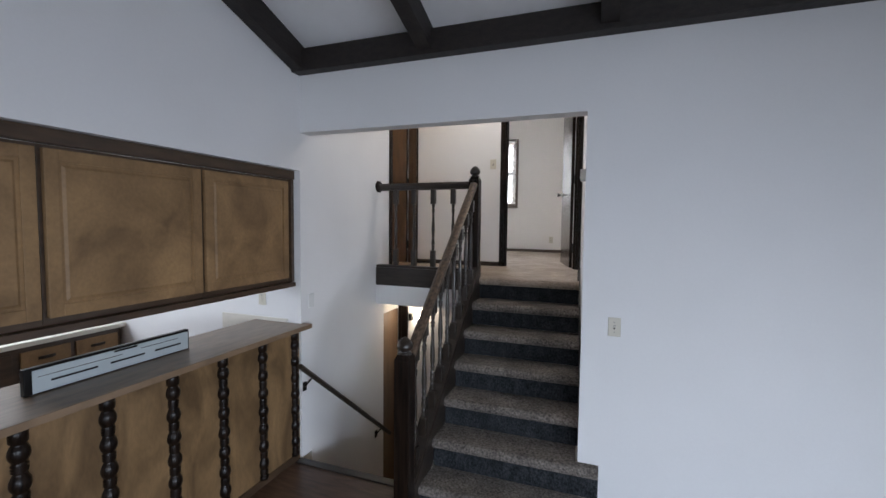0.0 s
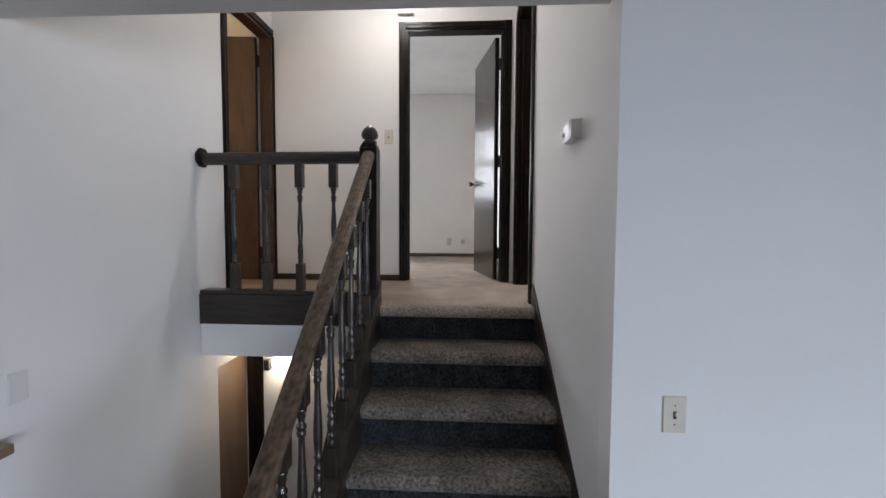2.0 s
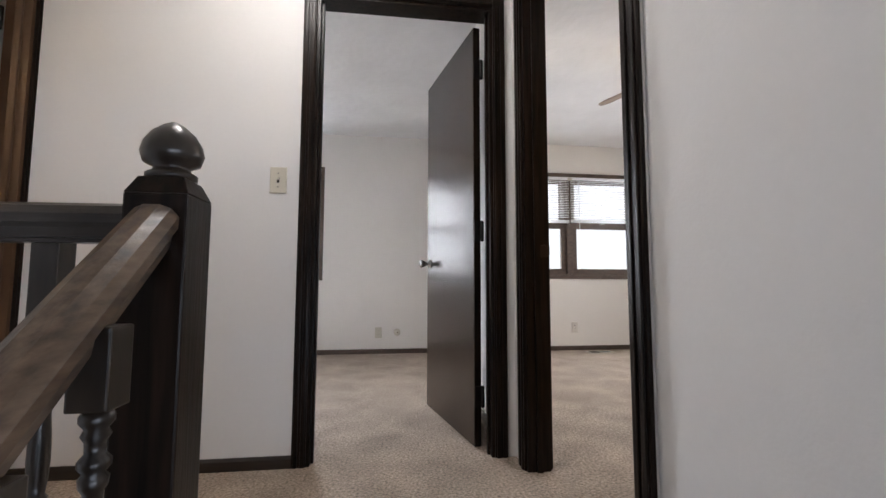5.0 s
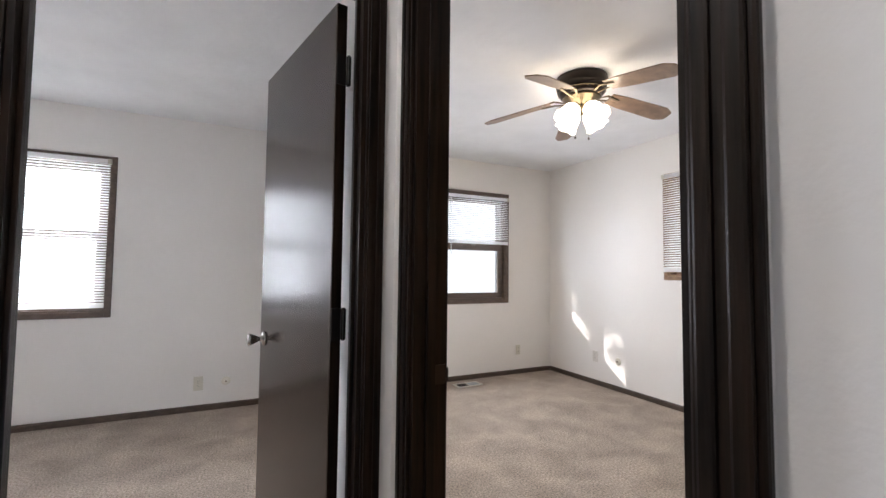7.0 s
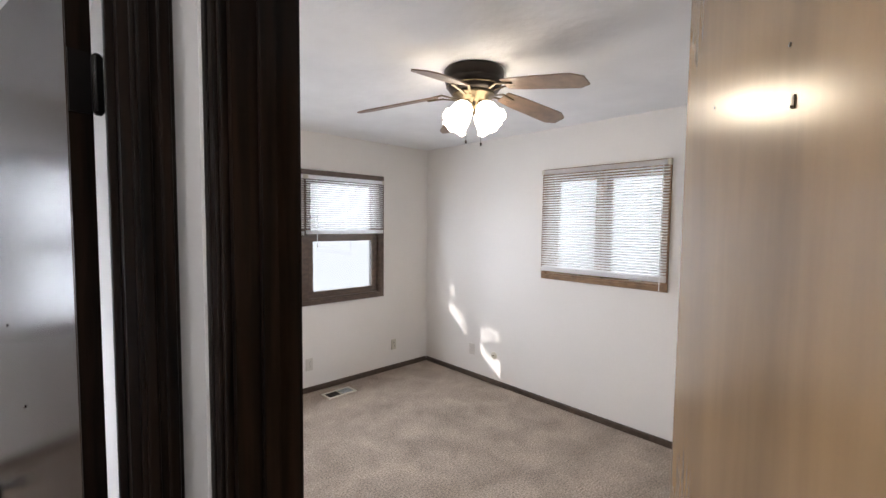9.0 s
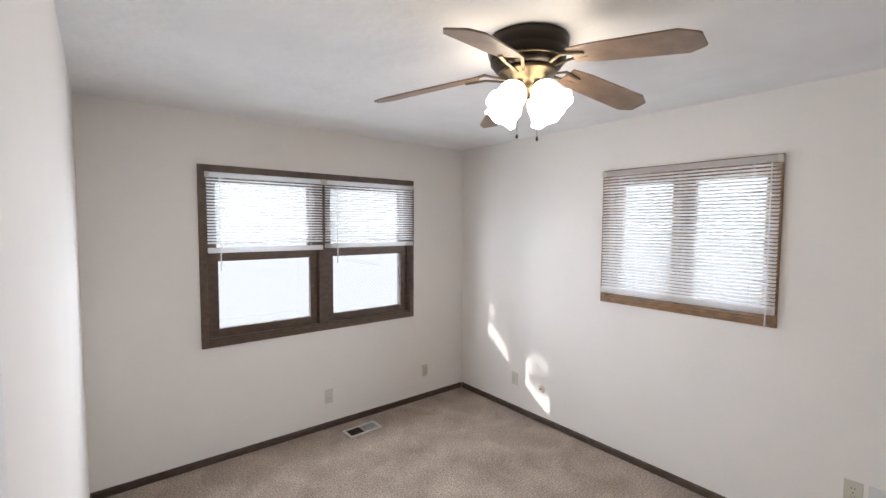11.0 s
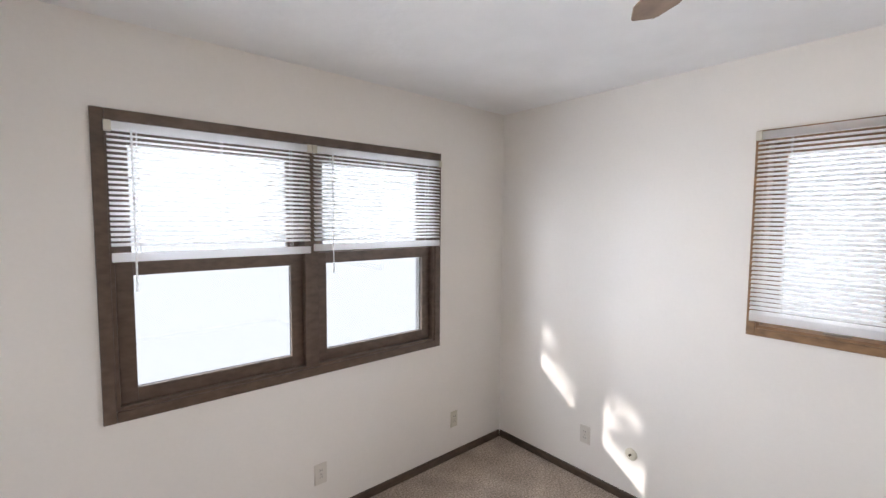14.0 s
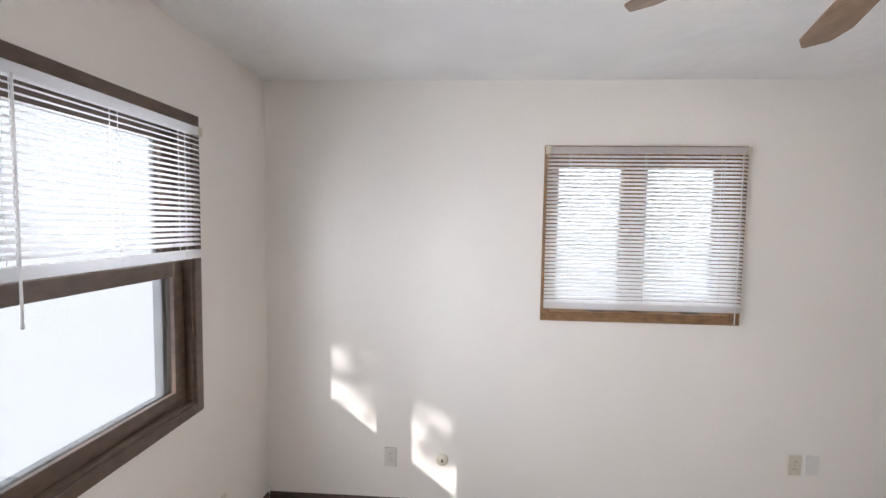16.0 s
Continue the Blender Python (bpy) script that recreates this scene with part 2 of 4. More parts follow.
def wall(name, axis, a0, a1, z0, z1, face, back, mat, holes=(), label=""):
    """A wall along x or y from a0 to a1, between the planes face and back, with holes (a, b, za, zb) right through."""
    us = sorted({a0, a1, *(h[i] for h in holes for i in (0, 1))})
    vs = sorted({z0, z1, *(h[i] for h in holes for i in (2, 3))})
    us, vs = [u for u in us if a0 <= u <= a1], [v for v in vs if z0 <= v <= z1]

    def full(i, j):
        if not (0 <= i < len(us) - 1 and 0 <= j < len(vs) - 1):
            return False
        u, v = (us[i] + us[i + 1]) / 2, (vs[j] + vs[j + 1]) / 2
        return not any(h[0] < u < h[1] and h[2] < v < h[3] for h in holes)

    bm = bmesh.new()
    made = {}

    def vert(i, j, k):
        if (i, j, k) not in made:
            w = (face, back)[k]
            made[i, j, k] = bm.verts.new((us[i], w, vs[j]) if axis == "x" else (w, us[i], vs[j]))
        return made[i, j, k]

    for i in range(len(us) - 1):
        for j in range(len(vs) - 1):
            if not full(i, j):
                continue
            for k in (0, 1):
                bm.faces.new((vert(i, j, k), vert(i + 1, j, k), vert(i + 1, j + 1, k), vert(i, j + 1, k)))
            for di, dj, p, q in ((-1, 0, (i, j), (i, j + 1)), (1, 0, (i + 1, j), (i + 1, j + 1)), (0, -1, (i, j), (i + 1, j)), (0, 1, (i, j + 1), (i + 1, j + 1))):
                if not full(i + di, j + dj):
                    bm.faces.new((vert(*p, 0), vert(*q, 0), vert(*q, 1), vert(*p, 1)))
    return structure(name, bm, mat, label)


# ---- plan ----
LOW = -1.386            # living room floor
DOWN = -2.62            # lower hall floor
TOP = 2.42              # ceilings upstairs
WX = -2.10              # stairwell and living room west wall
HX0, HX1 = -0.068, 0.027  # wall between hall and corner bedroom
SX = -0.062             # head of the stair wall
NY0, NY1 = 0.0, 0.10    # hall north wall
YB, YBo = 2.89, 3.04    # outer north wall
XB, XBo = 2.98, 3.13    # outer east wall
LY0, LY1 = -2.25, -2.13  # living room north wall
RISE, RUN, RISER_Y = 0.198, 0.236, -1.12

# outer ground
bm = bmesh.new()
box(bm, -300, 300, -300, 300, -3.05, -3.0)
structure("ground", bm, GRASS, "lawn around the house")

# floors
bm = bmesh.new()
box(bm, -2.105, -0.96, -1.04, NY0 + 0.05, -0.25, 0.0)
box(bm, -0.96, 0.3, -1.11, NY0 + 0.05, -0.25, 0.0)
structure("floor_hall", bm, CARPET, "taupe cut-pile carpet on the upper landing")
bm = bmesh.new()
box(bm, -3.4, XBo, NY0 + 0.05, YBo, -0.25, 0.0)
box(bm, 0.3, XBo, -1.9, NY0 + 0.05, -0.25, 0.0)
structure("floor_bedrooms", bm, CARPET, "taupe cut-pile carpet in the bedrooms")
bm = bmesh.new()
box(bm, -4.0, -2.105, -1.2, 0.05, -0.25, 0.0)
structure("floor_bathroom", bm, VINYL, "tan vinyl floor in the bathroom")
bm = bmesh.new()
box(bm, -4.9, 4.2, -8.2, -2.30, LOW - 0.2, LOW)
box(bm, -0.95, 4.2, -2.30, -2.0, LOW - 0.2, LOW)
structure("floor_living", bm, PARQUET, "dark brown wooden living room floor")
bm = bmesh.new()
box(bm, -3.05, 0.5, -2.30, 1.4, DOWN - 0.2, DOWN)
structure("floor_lower_hall", bm, VINYL, "tan lower hall floor")

# walls
KITCHEN = (-5.2, -2.255, LOW - 0.01, 0.895)
wall("wall_west_living", "y", -8.2, -2.13, LOW, 4.2, WX, WX - 0.12, WALL, [KITCHEN], "white painted wall over the kitchen pass-through")
wall("wall_west_stair", "y", -2.13, -0.745, DOWN, TOP, WX, WX - 0.12, WALL, [(-0.88, -0.70, DOWN - 1, -0.35)], "white painted stairwell wall")
wall("wall_west_hall", "y", -0.745, 0.0, -0.25, TOP, WX, WX - 0.10, WALL, [(-0.70, -0.01, -1, 2.03)], "white wall with the bathroom doorway")
wall("wall_north_living", "x", WX, 4.2, LOW, 4.2, LY0, LY1, WALL, [(WX - 1, 0.0, LOW - 1, 1.185)], "white painted wall with the stair opening")
wall("wall_east_hall", "y", -1.02, 0.0, -2.6, TOP, HX0, HX1, WALL, [(-0.953, -0.15, -1.0, 2.075)], "white wall with the corner bedroom's doorway")
bm = bmesh.new()
prism(bm, [(0.012, LY1), (SX, -1.02), (0.045, -1.02), (0.1, LY1)], "z", -2.6, TOP)
structure("wall_east_stair", bm, WALL, "white painted wall beside the stair")
wall("wall_north_hall", "x", -4.0, HX1, -0.25, TOP, NY0, NY1, WALL, [(-0.975, -0.16, -1.0, 2.075)], "white hall wall with a bedroom doorway")
wall("wall_between_bedrooms", "y", NY1, YB, 0.0, TOP, -0.095, 0.0, WALL_WARM, (), "white wall between the bedrooms")
wall("wall_north_outer", "x", -3.5, XBo, -0.25, TOP + 0.2, YB, YBo, WALL_WARM, [(0.66, 2.32, 0.865, 2.03), (-2.21, -1.385, 0.84, 2.0)], "cream white window wall")
wall("wall_east_outer", "y", -2.0, YB, -0.25, TOP + 0.2, XB, XBo, WALL_WARM, [(0.315, 1.30, 1.155, 2.035)], "cream white window wall")
wall("wall_south_bedroom", "x", HX1, XB, 0.0, TOP, -1.75, -1.87, WALL_WARM, (), "cream white bedroom wall")
wall("wall_west_bedroom", "y", NY1, YB, 0.0, TOP, -3.2, -3.3, WALL, (), "white bedroom wall")
wall("wall_bathroom_west", "y", -1.3, 0.0, 0.0, TOP, -3.7, -3.8, WALL_WARM, (), "cream bathroom wall")
wall("wall_bathroom_south", "x", -3.7, WX - 0.12, 0.0, TOP, -1.15, -1.25, WALL_WARM, (), "cream bathroom wall")
# holes in these two unseen walls are added for the living room lamps
wall("wall_south_living", "x", -4.9, 4.2, LOW, 4.2, -8.0, -8.2, WALL, [(-0.2, 3.4, -0.85, 0.55)], "white wall with an assumed opening for the daylight lamp")
wall("wall_east_living", "y", -8.0, LY0, LOW, 4.2, 4.0, 4.2, WALL, [(-7.55, -5.25, -0.75, 0.85)], "white living room wall")
# hole added only for the kitchen fill lamp
wall("wall_kitchen_west", "y", -8.0, -2.0, LOW, 1.3, -4.75, -4.9, WALL, [(-4.5, -3.1, -0.1, 0.8)], "white kitchen wall")
wall("wall_kitchen_north", "x", -4.75, WX - 0.12, LOW, 1.3, -2.255, -2.135, WALL, (), "white kitchen wall")
wall("wall_lower_north", "x", WX - 0.05, 0.3, DOWN, -0.345, -0.41, -0.29, WALL_WARM, (), "white lower hall wall")
wall("wall_lower_west", "y", -0.88, -0.41, DOWN, -0.36, WX - 0.05, WX - 0.12, WALL_WARM, [(-0.87, -0.42, DOWN - 1, -0.51)], "white lower hall wall with a doorway")
# unseen closet box, added to keep stray light out and the inside black
wall("wall_closet_back", "y", -1.2, 0.2, DOWN, -0.40, -2.95, -3.05, CLOSET_DARK, (), "unseen closet wall, darkness put into its colour")
wall("wall_closet_south", "x", -2.95, WX - 0.12, DOWN, -0.40, -1.1, -1.2, CLOSET_DARK, (), "unseen closet wall, darkness put into its colour")
wall("wall_closet_north", "x", -2.95, WX - 0.12, DOWN, -0.40, 0.1, 0.2, CLOSET_DARK, (), "unseen closet wall, darkness put into its colour")
wall("wall_stair_side", "y", -2.30, 0.25, DOWN, LOW, -0.99, -0.93, WALL, (), "white wall under the stair")
bm = bmesh.new()
box(bm, -2.095, -0.955, -1.052, -0.30, -0.345, -0.146)
structure("soffit_lower_hall", bm, WALL, "white drywall edge below the landing")
bm = bmesh.new()
box(bm, -4.0, -2.2, -1.3, 0.4, -0.40, -0.26)
box(bm, -2.095, -0.955, NY1 + 0.2, 0.4, -0.345, -0.26)
structure("ceiling_lower_hall", bm, CEIL, "white lower hall ceiling")

# ceilings
bm = bmesh.new()
box(bm, -4.0, HX1, LY1, NY1, TOP, TOP + 0.12)
structure("ceiling_hall", bm, CEIL, "white textured hall ceiling")
bm = bmesh.new()
box(bm, -3.4, -0.05, NY1, YB, TOP, TOP + 0.12)
structure("ceiling_bedroom_west", bm, CEIL, "white textured ceiling")
bm = bmesh.new()
box(bm, HX1, XB, -1.9, YB, TOP, TOP + 0.12)
box(bm, -0.05, HX1, NY1, YB, TOP, TOP + 0.12)
structure("ceiling_bedroom_corner", bm, CEIL, "white swirl-textured ceiling")
SLOPE = 0.33
bm = bmesh.new()
prism(bm, [(-2.25, 1.768), (-8.1, 1.768 - SLOPE * (-8.1 + 2.25)), (-8.1, 1.95 - SLOPE * (-8.1 + 2.25)), (-2.25, 1.95)], "x", -2.15, 4.1)
structure("ceiling_living", bm, CEIL, "white sloped living room ceiling")
bm = bmesh.new()
box(bm, -4.9, WX - 0.12, -8.0, -2.0, 1.3, 1.4)
structure("ceiling_kitchen", bm, CEIL, "white kitchen ceiling")
bm = bmesh.new()
box(bm, -6.0, 4.3, -8.3, 3.3, 4.2, 4.35)
structure("roof", bm, BEAM, "dark house roof")


# ---- stairs ----
def tread_y(k):
    return RISER_Y - RUN * (k - 1)


stair = tagged(thing("staircase", "carpeted stair flight with taupe carpet over rounded nosings", "staircase", (0, 0, 0)), kind="structure")
for k in range(1, 8):
    z, y = -RISE * (k - 1), tread_y(k)
    x1 = 0.0 if k < 6 else 0.125
    nose, r = 0.028, 0.034
    back = y + (RUN + 0.01 if k > 1 else 0.02)
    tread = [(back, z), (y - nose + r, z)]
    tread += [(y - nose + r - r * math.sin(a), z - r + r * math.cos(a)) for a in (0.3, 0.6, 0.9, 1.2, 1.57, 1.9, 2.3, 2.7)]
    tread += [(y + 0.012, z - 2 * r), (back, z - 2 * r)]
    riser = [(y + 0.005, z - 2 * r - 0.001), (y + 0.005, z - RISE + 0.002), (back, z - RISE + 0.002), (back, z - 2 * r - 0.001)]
    # risers get the darkest copy of the carpet, shade painted into the colour
    for name, out, mat, words in (("tread", tread, TREAD_DIMMED, "taupe carpet wrapped over the rounded nosing"), ("riser", riser, RISER_SHADED, "taupe carpet on the riser, its shade put into a dark colour")):
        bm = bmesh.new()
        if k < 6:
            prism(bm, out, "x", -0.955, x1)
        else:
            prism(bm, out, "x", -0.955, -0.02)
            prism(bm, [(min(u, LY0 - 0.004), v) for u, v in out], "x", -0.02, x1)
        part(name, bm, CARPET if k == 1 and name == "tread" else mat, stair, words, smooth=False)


def step_line(y):
    """Height of the line over the nosings."""
    return (y - (RISER_Y - 0.028)) * RISE / RUN


# closed stringers
for name, x0, x1, lift in (("stringer", -1.045, -0.955, 0.10), ("stringer", SX - 0.012, SX, 0.045)):
    bm = bmesh.new()
    ya, yb = (-2.62, -1.10) if x0 < -0.5 else (LY1, -1.02)
    low = 0.34
    outline = [(ya, max(LOW, step_line(ya) - low)), (ya, step_line(ya) + lift), (yb, step_line(yb) + lift), (yb, step_line(yb) - low)]
    if x0 > -0.5:
        outline = [(ya, step_line(ya) - low), (ya, step_line(ya) + lift), (-1.05, step_line(-1.05) + lift), (-1.02, 0.085), (-0.985, 0.085), (-0.985, 0.002), (-1.02, -0.1)]
    for v in prism(bm, outline, "x", x0, x1):
        if x0 > -0.5 and v.co.y < -1.02:
            v.co.x -= (v.co.y + 1.02) * (0.012 - SX) / 1.11
    part(name, bm, DARK_H, stair, "dark stained stringer board", bevel=0.004)
bm = bmesh.new()
sweep(bm, [(-0.055, 0.0), (0.055, 0.0), (0.05, 0.022), (-0.05, 0.022)], (-1.0, -2.63, step_line(-2.63) + 0.102), (-1.0, -1.17, step_line(-1.17) + 0.102))
part("stringer_cap", bm, DARK_H, stair, "dark stained cap")

ACORN = [(0.030, 0.0), (0.040, 0.006), (0.040, 0.014), (0.030, 0.020), (0.028, 0.026), (0.044, 0.034), (0.049, 0.050), (0.045, 0.068), (0.034, 0.086), (0.018, 0.100), (0.006, 0.107), (0.001, 0.109)]


def newel(x, y, z0, z1):
    post = thing("newel_post", "dark stained square newel post with a turned acorn finial", "newel post", (x, y, z0), group="stair balustrade")
    bm = bmesh.new()
    h, w = z1 - z0, 0.049
    box(bm, -w, w, -w, w, 0, h - 0.03)
    part("post", bm, DARK, post, bevel=0.004)
    bm = bmesh.new()
    one = box(bm, -w, w, -w, w, h - 0.03, h)
    for v in one:
        if v.co.z > h - 0.01:
            v.co.x *= 0.72
            v.co.y *= 0.72
    part("chamfered_top", bm, DARK, post, bevel=0.002)
    bm = bmesh.new()
    lathe(bm, [(r * 1.0, z + h - 0.004) for r, z in ACORN], 20)
    part("finial", bm, BALUSTER, post, "glossy turned acorn finial", smooth=True)
    return post


newel(-0.99, -2.70, LOW, -0.285)
newel(-1.018, -1.12, -0.20, 0.935)

RAIL_SEC = [(-0.022, -0.032), (0.022, -0.032), (0.026, -0.014), (0.034, -0.006), (0.035, 0.010), (0.027, 0.025), (0.012, 0.032), (-0.012, 0.032), (-0.027, 0.025), (-0.035, 0.010), (-0.034, -0.006), (-0.026, -0.014)]


def handrail(name, label, a, b, mat):
    d = thing(name, label, "handrail", group="stair balustrade")
    bm = bmesh.new()
    sweep(bm, RAIL_SEC, a, b)
    part("rail", bm, mat, d)
    bm = bmesh.new()
    sweep(bm, [(-0.016, -0.040), (0.016, -0.040), (0.016, -0.033), (-0.016, -0.033)], a, b)
    part("fillet", bm, DARK_H, d, "dark strip under the rail")
    return d


RA, RB = (-0.985, -2.655, -0.335), (-1.015, -1.165, 0.858)
handrail("stair_handrail", "worn glossy brown wooden handrail on the stair", RA, RB, RAIL)
handrail("landing_handrail", "dark stained wooden handrail along the landing", (-2.075, -1.01, 0.872), (-1.05, -1.05, 0.872), DARK_H)
bm = bmesh.new()
lathe(bm, [(0.058, 0), (0.062, 0.006), (0.062, 0.020), (0.052, 0.028)], 8, pose(WX, -1.01, 0.875, 0, 90, 0) @ pose(0, 0, 0, 0, 0, 22.5))
tagged(finish("rail_rosette", bm, DARK), "dark octagonal wooden rail rosette on the wall", "rosette")


def baluster(label, group, x, y, z0, z1, b0, b1):
    """Square blocks b0 and b1 high with a turned middle."""
    d = thing("baluster", label, "baluster", (x, y, z0), group=group)
    w, h = 0.0235, z1 - z0
    for name, lo, hi in (("bottom_block", 0, b0), ("top_block", h - b1, h)):
        bm = bmesh.new()
        box(bm, -w, w, -w, w, lo, hi)
        part(name, bm, BALUSTER, d, bevel=0.003)
    n = h - b1 - b0
    prof = [(0.013, 0.0), (0.015, 0.02), (0.016, 0.035), (0.012, 0.05), (0.0175, 0.075), (0.0175, 0.095), (0.012, 0.105), (0.016, 0.13), (0.0175, 0.165), (0.016, 0.20), (0.012, 0.215),
            (0.0175, 0.225), (0.0165, 0.24), (0.011, 0.27), (0.0125, 0.295), (0.0175, 0.31), (0.0125, 0.325), (0.0155, 0.38), (0.0172, 0.45), (0.0165, 0.53), (0.013, 0.65), (0.0105, 0.77), (0.0105, 0.81),
            (0.015, 0.825), (0.016, 0.845), (0.012, 0.855), (0.0175, 0.87), (0.0175, 0.885), (0.011, 0.90), (0.0115, 0.925), (0.016, 0.94), (0.0125, 0.955), (0.0185, 0.97), (0.0185, 0.985), (0.014, 1.0)]
    bm = bmesh.new()
    lathe(bm, [(r, b0 + t * n) for r, t in prof], 12)
    part("turned_shaft", bm, BALUSTER, d)
    return d


def rail_z(y):
    return RA[2] + (y - RA[1]) * (RB[2] - RA[2]) / (RB[1] - RA[1])


for i in range(9):
    y = -2.545 + 0.153 * i
    baluster("dark turned wooden baluster under the stair rail", "stair balustrade", -0.992, y, step_line(y) + 0.105, rail_z(y) - 0.026, 0.13, 0.10)
for x in (-1.888, -1.683, -1.475, -1.266):
    baluster("dark turned wooden baluster on the landing", "landing balustrade", x, -1.015, 0.065, 0.842, 0.165, 0.15)
bm = bmesh.new()
box(bm, -2.095, -1.055, -1.065, -1.042, -0.145, 0.040)
box(bm, -2.095, -1.055, -1.041, -0.985, 0.001, 0.040)
fas = tagged(finish("landing_fascia", bm, DARK_H, 0.003), "dark stained fascia board at the landing edge", "fascia", kind="structure")
bm = bmesh.new()
box(bm, -2.09, -1.055, -1.065, -0.975, 0.042, 0.066)
tagged(finish("shoe_rail", bm, DARK_H, 0.006), "dark wooden shoe rail under the balusters", "shoe rail", kind="structure")

# descending rail on the wall
rail2 = thing("wall_handrail", "round dark wooden handrail on black brackets down the stairwell wall", "handrail", (-2.03, -2.36, -0.62))
bm = bmesh.new()
sweep(bm, [(0.021 * math.cos(a * math.pi / 5), 0.021 * math.sin(a * math.pi / 5)) for a in range(10)], (0, 0, 0.02), (0, 1.50, -1.205))
part("rail", bm, BALUSTER, rail2)
for f in (0.09, 0.87):
    bm = bmesh.new()
    y, z = 1.5 * f, -1.205 * f
    box(bm, -0.068, -0.060, y - 0.02, y + 0.02, z - 0.12, z - 0.05)
    sweep(bm, [(-0.006, -0.006), (0.006, -0.006), (0.006, 0.006), (-0.006, 0.006)], (-0.062, y, z - 0.085), (0, y, z - 0.015), (0, 1, 0))
    part("bracket", bm, BLACK, rail2, "black metal bracket")
# nosing trim and lower flight
bm = bmesh.new()
box(bm, -2.095, -1.05, -2.345, -2.275, LOW - 0.03, LOW + 0.012)
structure("stairwell_nosing", bm, DARK_H, "dark wooden nosing at the head of the lower stair", 0.006)
lower = tagged(thing("lower_staircase", "carpeted flight down to the lower hall", "staircase"), kind="structure")
for k in range(6):
    bm = bmesh.new()
    y0 = -2.28 + 0.24 * k
    box(bm, -2.095, -0.995, y0, y0 + 0.26, DOWN, LOW - 0.205 * (k + 1))
    part("tread", bm, CARPET, lower, bevel=0.012)


# ---- doors and casings ----
def casing_x(name, xa, xb, z1, y, side, w=0.066, mat=DARK, z0=0.0, w2=None):
    """Casing round a doorway in a wall along x; y: the wall face; side: -1 or 1, the way it stands proud."""
    d = thing(name, "dark stained wooden door casing with a rounded profile", "door casing", kind="structure")
    for a, b in ((xa - w, xa + 0.004), (xb - 0.004, xb + (w2 or w))):
        for lo, hi, t in ((0, 1, 0.012), (0.12, 0.42, 0.018), (0.6, 0.9, 0.016)):
            bm = bmesh.new()
            p, q = a + (b - a) * lo, a + (b - a) * hi
            box(bm, p, q, y, y + side * t, z0, z1 + (w if lo == 0 else 0))
            part("side_casing", bm, mat, d, bevel=0.004)
    for lo, hi, t in ((0, 1, 0.012), (0.12, 0.42, 0.018), (0.6, 0.9, 0.016)):
        bm = bmesh.new()
        box(bm, xa + 0.004, xb - 0.004, y, y + side * t, z1 - 0.004 + w * lo, z1 - 0.004 + w * hi)
        part("head_casing", bm, mat, d, bevel=0.004)
    return d


def casing_y(name, ya, yb, z1, x, side, w=0.066, mat=DARK, z0=0.0, w2=None):
    d = casing_x(name, ya, yb, z1, 0, -side, w, mat, z0, w2)
    d.matrix_world = pose(x, 0, 0, 0, 0, 90)
    return d


def jamb(name, xa, xb, z1, y0, y1, mat=DARK, t=0.018, stop=None, z0=0.0):
    d = thing(name, "dark stained wooden door jamb with a stop", "door jamb", kind="structure")
    for a, b in ((xa, xa + t), (xb - t, xb)):
        bm = bmesh.new()
        box(bm, a, b, y0, y1, z0, z1)
        part("side_jamb", bm, mat, d)
    bm = bmesh.new()
    box(bm, xa + t, xb - t, y0, y1, z1 - t, z1)
    part("head_jamb", bm, mat, d)
    if stop:
        for a, b in ((xa + t, xa + t + 0.012), (xb - t - 0.012, xb - t)):
            bm = bmesh.new()
            box(bm, a, b, *stop, z0, z1 - t)
            part("stop", bm, mat, d, bevel=0.002)
    return d


KNOB = [(0.029, 0.0), (0.031, 0.004), (0.026, 0.009), (0.011, 0.011), (0.010, 0.026), (0.013, 0.030), (0.019, 0.042), (0.026, 0.060), (0.025, 0.066), (0.018, 0.069), (0.003, 0.070)]


def door_leaf(name, label, hinge, angle, width, mat, turn, z_knob=0.9, height=1.995, knob_mat=STEEL, flip=1, kz=True, hinge_mat=BLACK, z0=0.008):
    """A flush leaf from its hinge line, angle in degrees from +x; flip: on which side of that line it is thick."""
    d = thing(name, label, "door", (*hinge, 0), rz=angle)
    bm = bmesh.new()
    box(bm, 0, width, min(0, flip * 0.035), max(0, flip * 0.035), z0, z0 + height)
    part("leaf", bm, mat, d, bevel=0.002)
    bm = bmesh.new()
    box(bm, -0.0035, -0.0005, min(0.001 * flip, flip * 0.034), max(0.001 * flip, flip * 0.034), z0, z0 + height)
    part("hinge_edge", bm, DARK, d, "dark door edge")
    for s in (0, 1):
        bm = bmesh.new()
        y = flip * 0.035 if s else 0
        lathe(bm, KNOB, 12, pose(width - 0.062, y, z0 + z_knob, -90 * flip if s else 90 * flip, 0, 0))
        part("knob", bm, knob_mat, d, "faceted chrome door knob", smooth=False)
    for z in (0.22, 1.0, 1.81):
        bm = bmesh.new()
        lathe(bm, [(0.004, -0.006), (0.0085, 0), (0.0085, 0.09), (0.004, 0.096)], 10, pose(-0.008, 0.001 * flip - flip * 0.006, z0 + z - 0.04))
        box(bm, -0.022, 0.03, -0.0015 * flip, 0.0, z0 + z - 0.04, z0 + z + 0.05)
        box(bm, -0.0065, -0.0036, min(0.002 * flip, flip * 0.033), max(0.002 * flip, flip * 0.033), z0 + z - 0.045, z0 + z + 0.055)
        part("hinge", bm, hinge_mat, d, "dark metal hinge")
    return d


